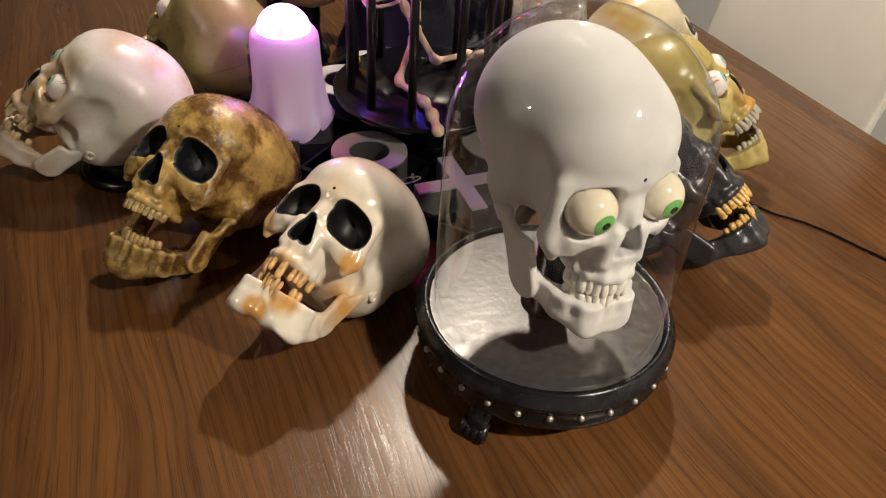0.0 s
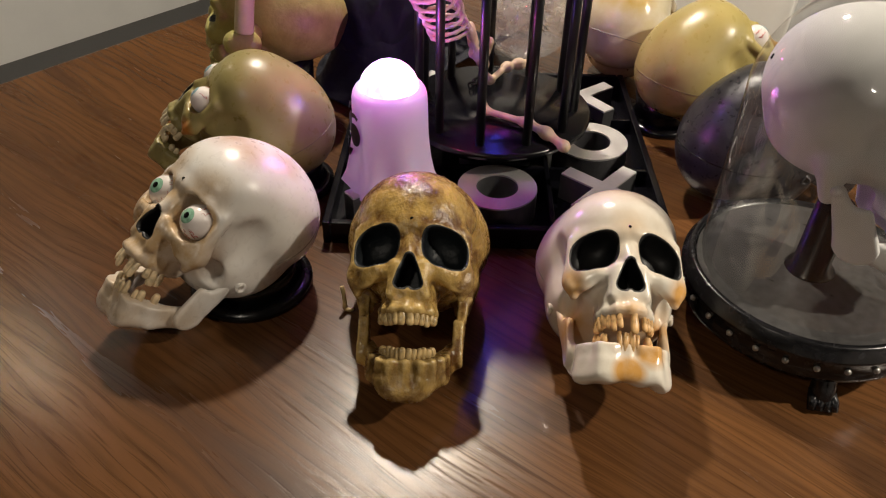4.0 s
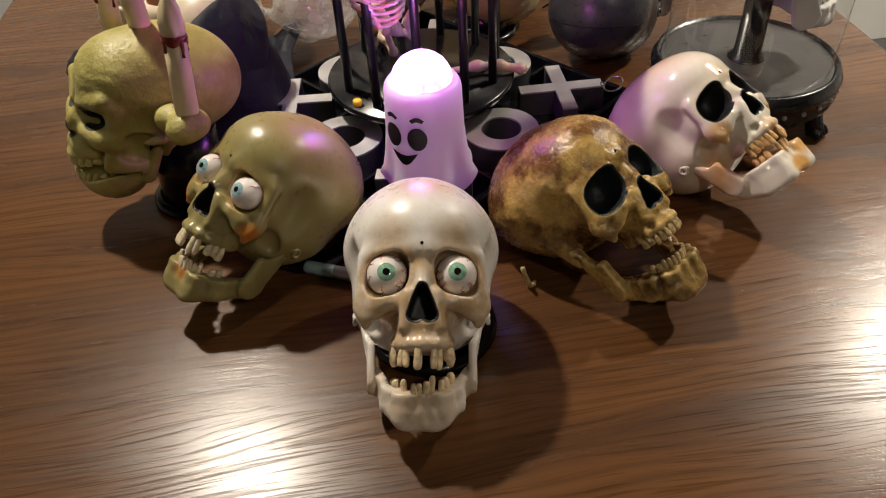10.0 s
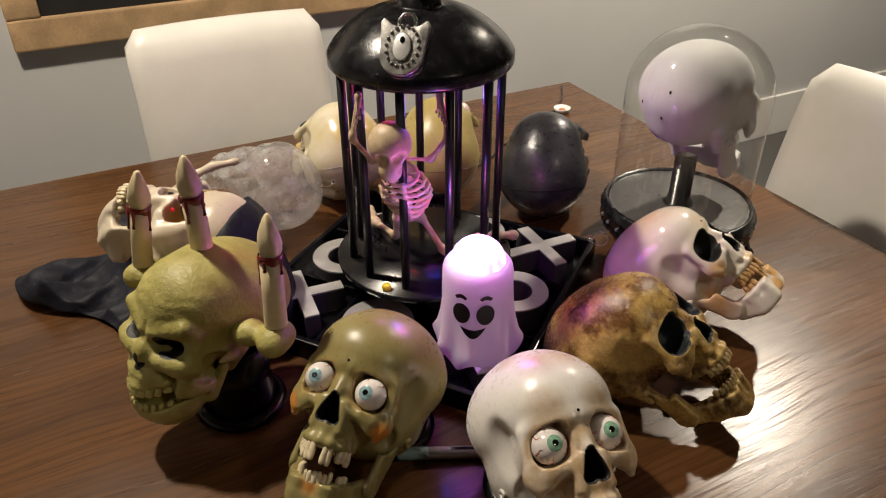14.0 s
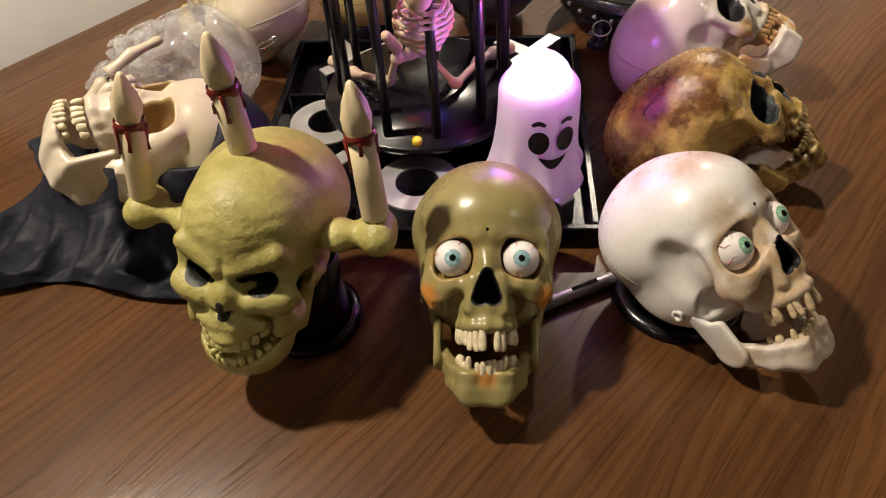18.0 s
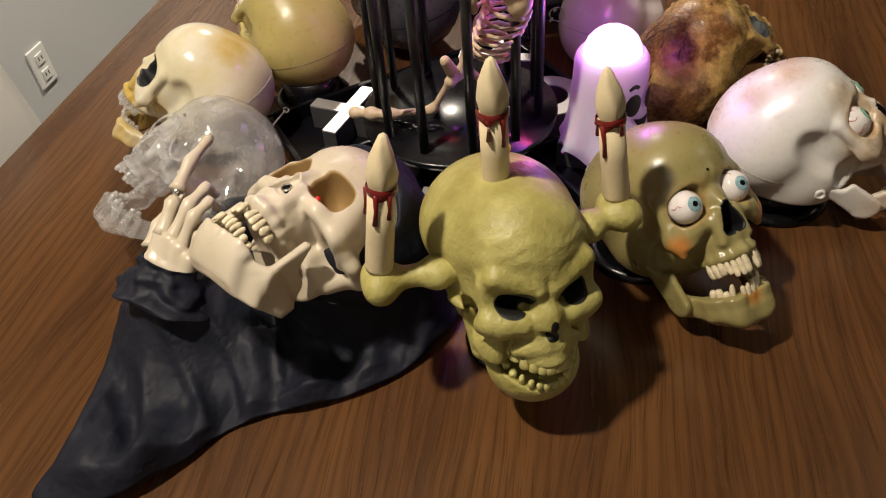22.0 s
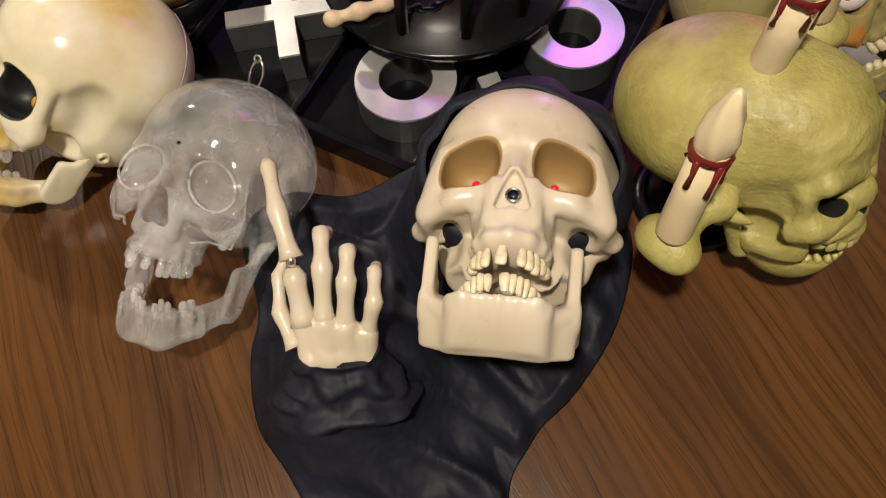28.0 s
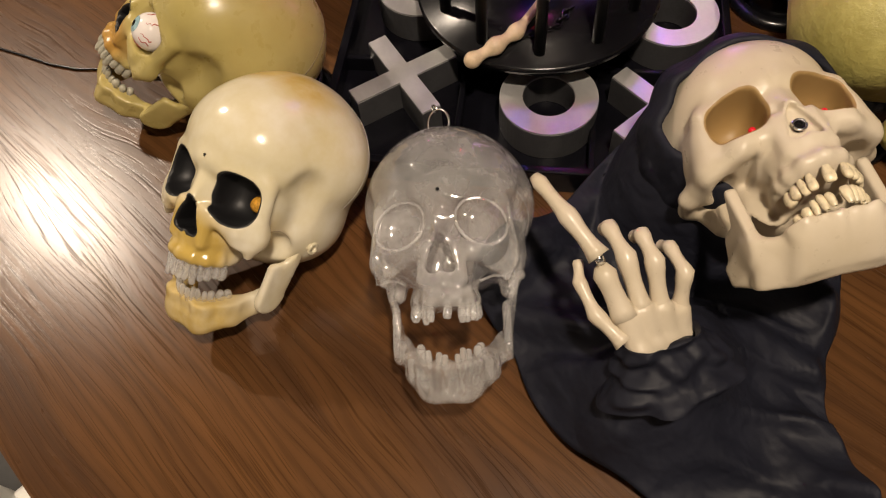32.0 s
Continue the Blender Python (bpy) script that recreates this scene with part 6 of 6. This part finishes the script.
cloth = part("hooded_cloth", cloth_mesh(), CLOTH, None)
tagged(cloth, "crumpled black satin cloth spread under the hooded skull", "cloth")
sol = cloth.modifiers.new("thickness", "SOLIDIFY")
sol.thickness, sol.offset = 0.0016, 1.0


def hood_field(g):
    """A cloth shell round the back of the ivory skull, open to the face."""
    wob = 0.0035 * np.sin(g[0] * 95 + 1.5 * np.sin(g[2] * 60)) * np.sin(g[1] * 70 + g[2] * 40)
    e = ell(g, (0, -0.080, 0.033), (0.085, 0.090, 0.080)) + wob
    shell = np.abs(e) - 0.0036
    shell = smax(shell, g[1] + 0.038 + 0.20 * np.maximum(0, -g[2]) - 0.95 * np.maximum(0, g[2] - 0.034) + 0.003 * np.sin(g[0] * 70), 0.004)
    return smax(shell, -0.075 - g[2], 0.004)


px, py, pz, pitch, roll, yaw, size, opened, longer = SKULLS["reap"]
hood = part("hood", net_mesh("hood", hood_field, (-0.105, -0.185, -0.09), (0.105, 0.03, 0.125), 0.0026, CLOTH), None, cloth, "hood drawn round the ivory skull", pose(px, py, pz, pitch, roll, yaw) @ Matrix.Scale(size, 4))

# ---- small things on the table ----
hook = thing("loose_hook", pose(0.017, 0.889, TOP), "small tan plastic hook beside the brown skull", "hook")
part("shank", tube([(0.002, 0.004, 0.030), (0.001, 0.001, 0.020), (-0.002, -0.003, 0.010), (-0.003, -0.004, 0.0035)], [0.0030, 0.0024, 0.0028, 0.0034], 10), TOOTH_OLD, hook)
part("tip", tube([(-0.003, -0.004, 0.0035), (-0.001, -0.010, 0.0030), (0.003, -0.012, 0.0045)], [0.0032, 0.0026, 0.0018], 10), TOOTH_OLD, hook)



def hang_ring(at, r, turn, label):
    t = thing("hanging_ring", Matrix.Translation(at) @ turn, label, "ring", "hanging rings")
    part("wire_loop", tube([(r * math.cos(a), r * math.sin(a), 0) for a in [2 * math.pi * k / 28 for k in range(28)]], 0.0011, 8, None, True), STEEL, t)
    part("eyelet", tube([(0.0035 * math.cos(a) - r - 0.002, 0, 0.0035 * math.sin(a)) for a in [2 * math.pi * k / 14 for k in range(14)]], 0.0010, 6, None, True), STEEL, t)


hang_ring((0.281, 0.708, 0.852), 0.0135, pose(0, 0, 0, 20, -15, 230), "thin steel wire ring on the cream skull's crown")
hang_ring((0.640, 1.046, 0.863), 0.0135, pose(0, 0, 0, 45, 20, 60), "thin steel wire ring on the clear skull's crown")

pen = thing("marker_pen", Matrix.Translation((0.064, 1.086, TOP + 0.0085)) @ pose(0, 0, 0, 0, 0, 65), "silver marker pen lying between the skulls", "pen")
part("barrel", tube([(-0.062, 0, 0), (-0.060, 0, 0), (0.030, 0, 0), (0.032, 0, 0)], [0.0065, 0.0080, 0.0080, 0.0072], 24), SILVER, pen, "silver barrel")
part("cap", tube([(0.031, 0, 0), (0.033, 0, 0), (0.068, 0, 0), (0.071, 0, 0)], [0.0078, 0.0086, 0.0080, 0.0062], 24), varied("pale_teal_plastic", (0.30, 0.42, 0.42), 0.3, spread=0.1, scale=40, bump=0), pen, "pale teal cap")
part("printed_bar", block(0.034, 0.0045, 0.0006), PUPIL, pen, "dark printed strip", pose(-0.014, 0, 0.0080), False)

dish = thing("trinket_cap", pose(0.957, 0.310, TOP), "small white cap with an orange centre", "cap")
part("cup", lathe([(0, 0.0), (0.016, 0.0), (0.0205, 0.008), (0.0215, 0.012), (0.0205, 0.0125), (0.0185, 0.010), (0.013, 0.006), (0, 0.0055)], 40, lambda a, k, r, z: (r * (1 + (0.03 * math.cos(12 * a) if k > 1 else 0)), z)), WHITE_PAINT, dish)
part("centre", lathe([(0, 0.0058), (0.008, 0.0060), (0.0095, 0.0066), (0.007, 0.0085), (0, 0.009)], 24, lambda a, k, r, z: (r * (1 + 0.12 * math.cos(5 * a)), z)), varied("orange_paint", (0.50, 0.16, 0.03), 0.4, spread=0.4, scale=120, bump=0.1), dish, "orange centre")

wire = part("power_cable", tube([(0.745, 0.690, TOP + 0.003), (0.775, 0.655, TOP + 0.003), (0.805, 0.602, TOP + 0.0025), (0.832, 0.572, TOP + 0.0025), (0.850, 0.540, TOP + 0.0025), (0.866, 0.500, TOP + 0.0025), (0.880, 0.468, TOP + 0.0025), (0.905, 0.41, TOP + 0.0025), (0.955, 0.34, TOP + 0.0025), (1.03, 0.26, TOP + 0.0025), (1.12, 0.20, TOP + 0.003)], 0.0016, 8), BLACK, None)
tagged(wire, "thin black cable running over the table", "cable")

# lamps in the hooded skull's sockets, its nose ring and forehead stud
hs = pose(px, py, pz, pitch, roll, yaw) @ Matrix.Scale(size, 4)
face = thing("skull_fittings", hs, "red lamps and steel ring set in the ivory skull", "fittings")
for s in (-1, 1):
    part("red_lamp", ball(0.0029, u=14, v=10), RED_LED, face, "small red lamp", pose(s * 0.0275, 0.0012, -0.0148))
part("nose_ring", tube([(0.0048 * math.cos(a), 0.0125, -0.0275 + 0.0048 * math.sin(a)) for a in [2 * math.pi * k / 20 for k in range(20)]], 0.0011, 8, None, True), STEEL, face)
part("nose_hole", tube([(0, 0.004, -0.0275), (0, 0.0122, -0.0275)], 0.0042, 18), PUPIL, face)
part("forehead_stud", ball(0.006, pose(0, 0, 0, 0, 0, 0) @ Matrix.Diagonal((1, 0.6, 0.75, 1)), 16, 10), REAPER, face, m=pose(-0.001, 0.0075, 0.040))
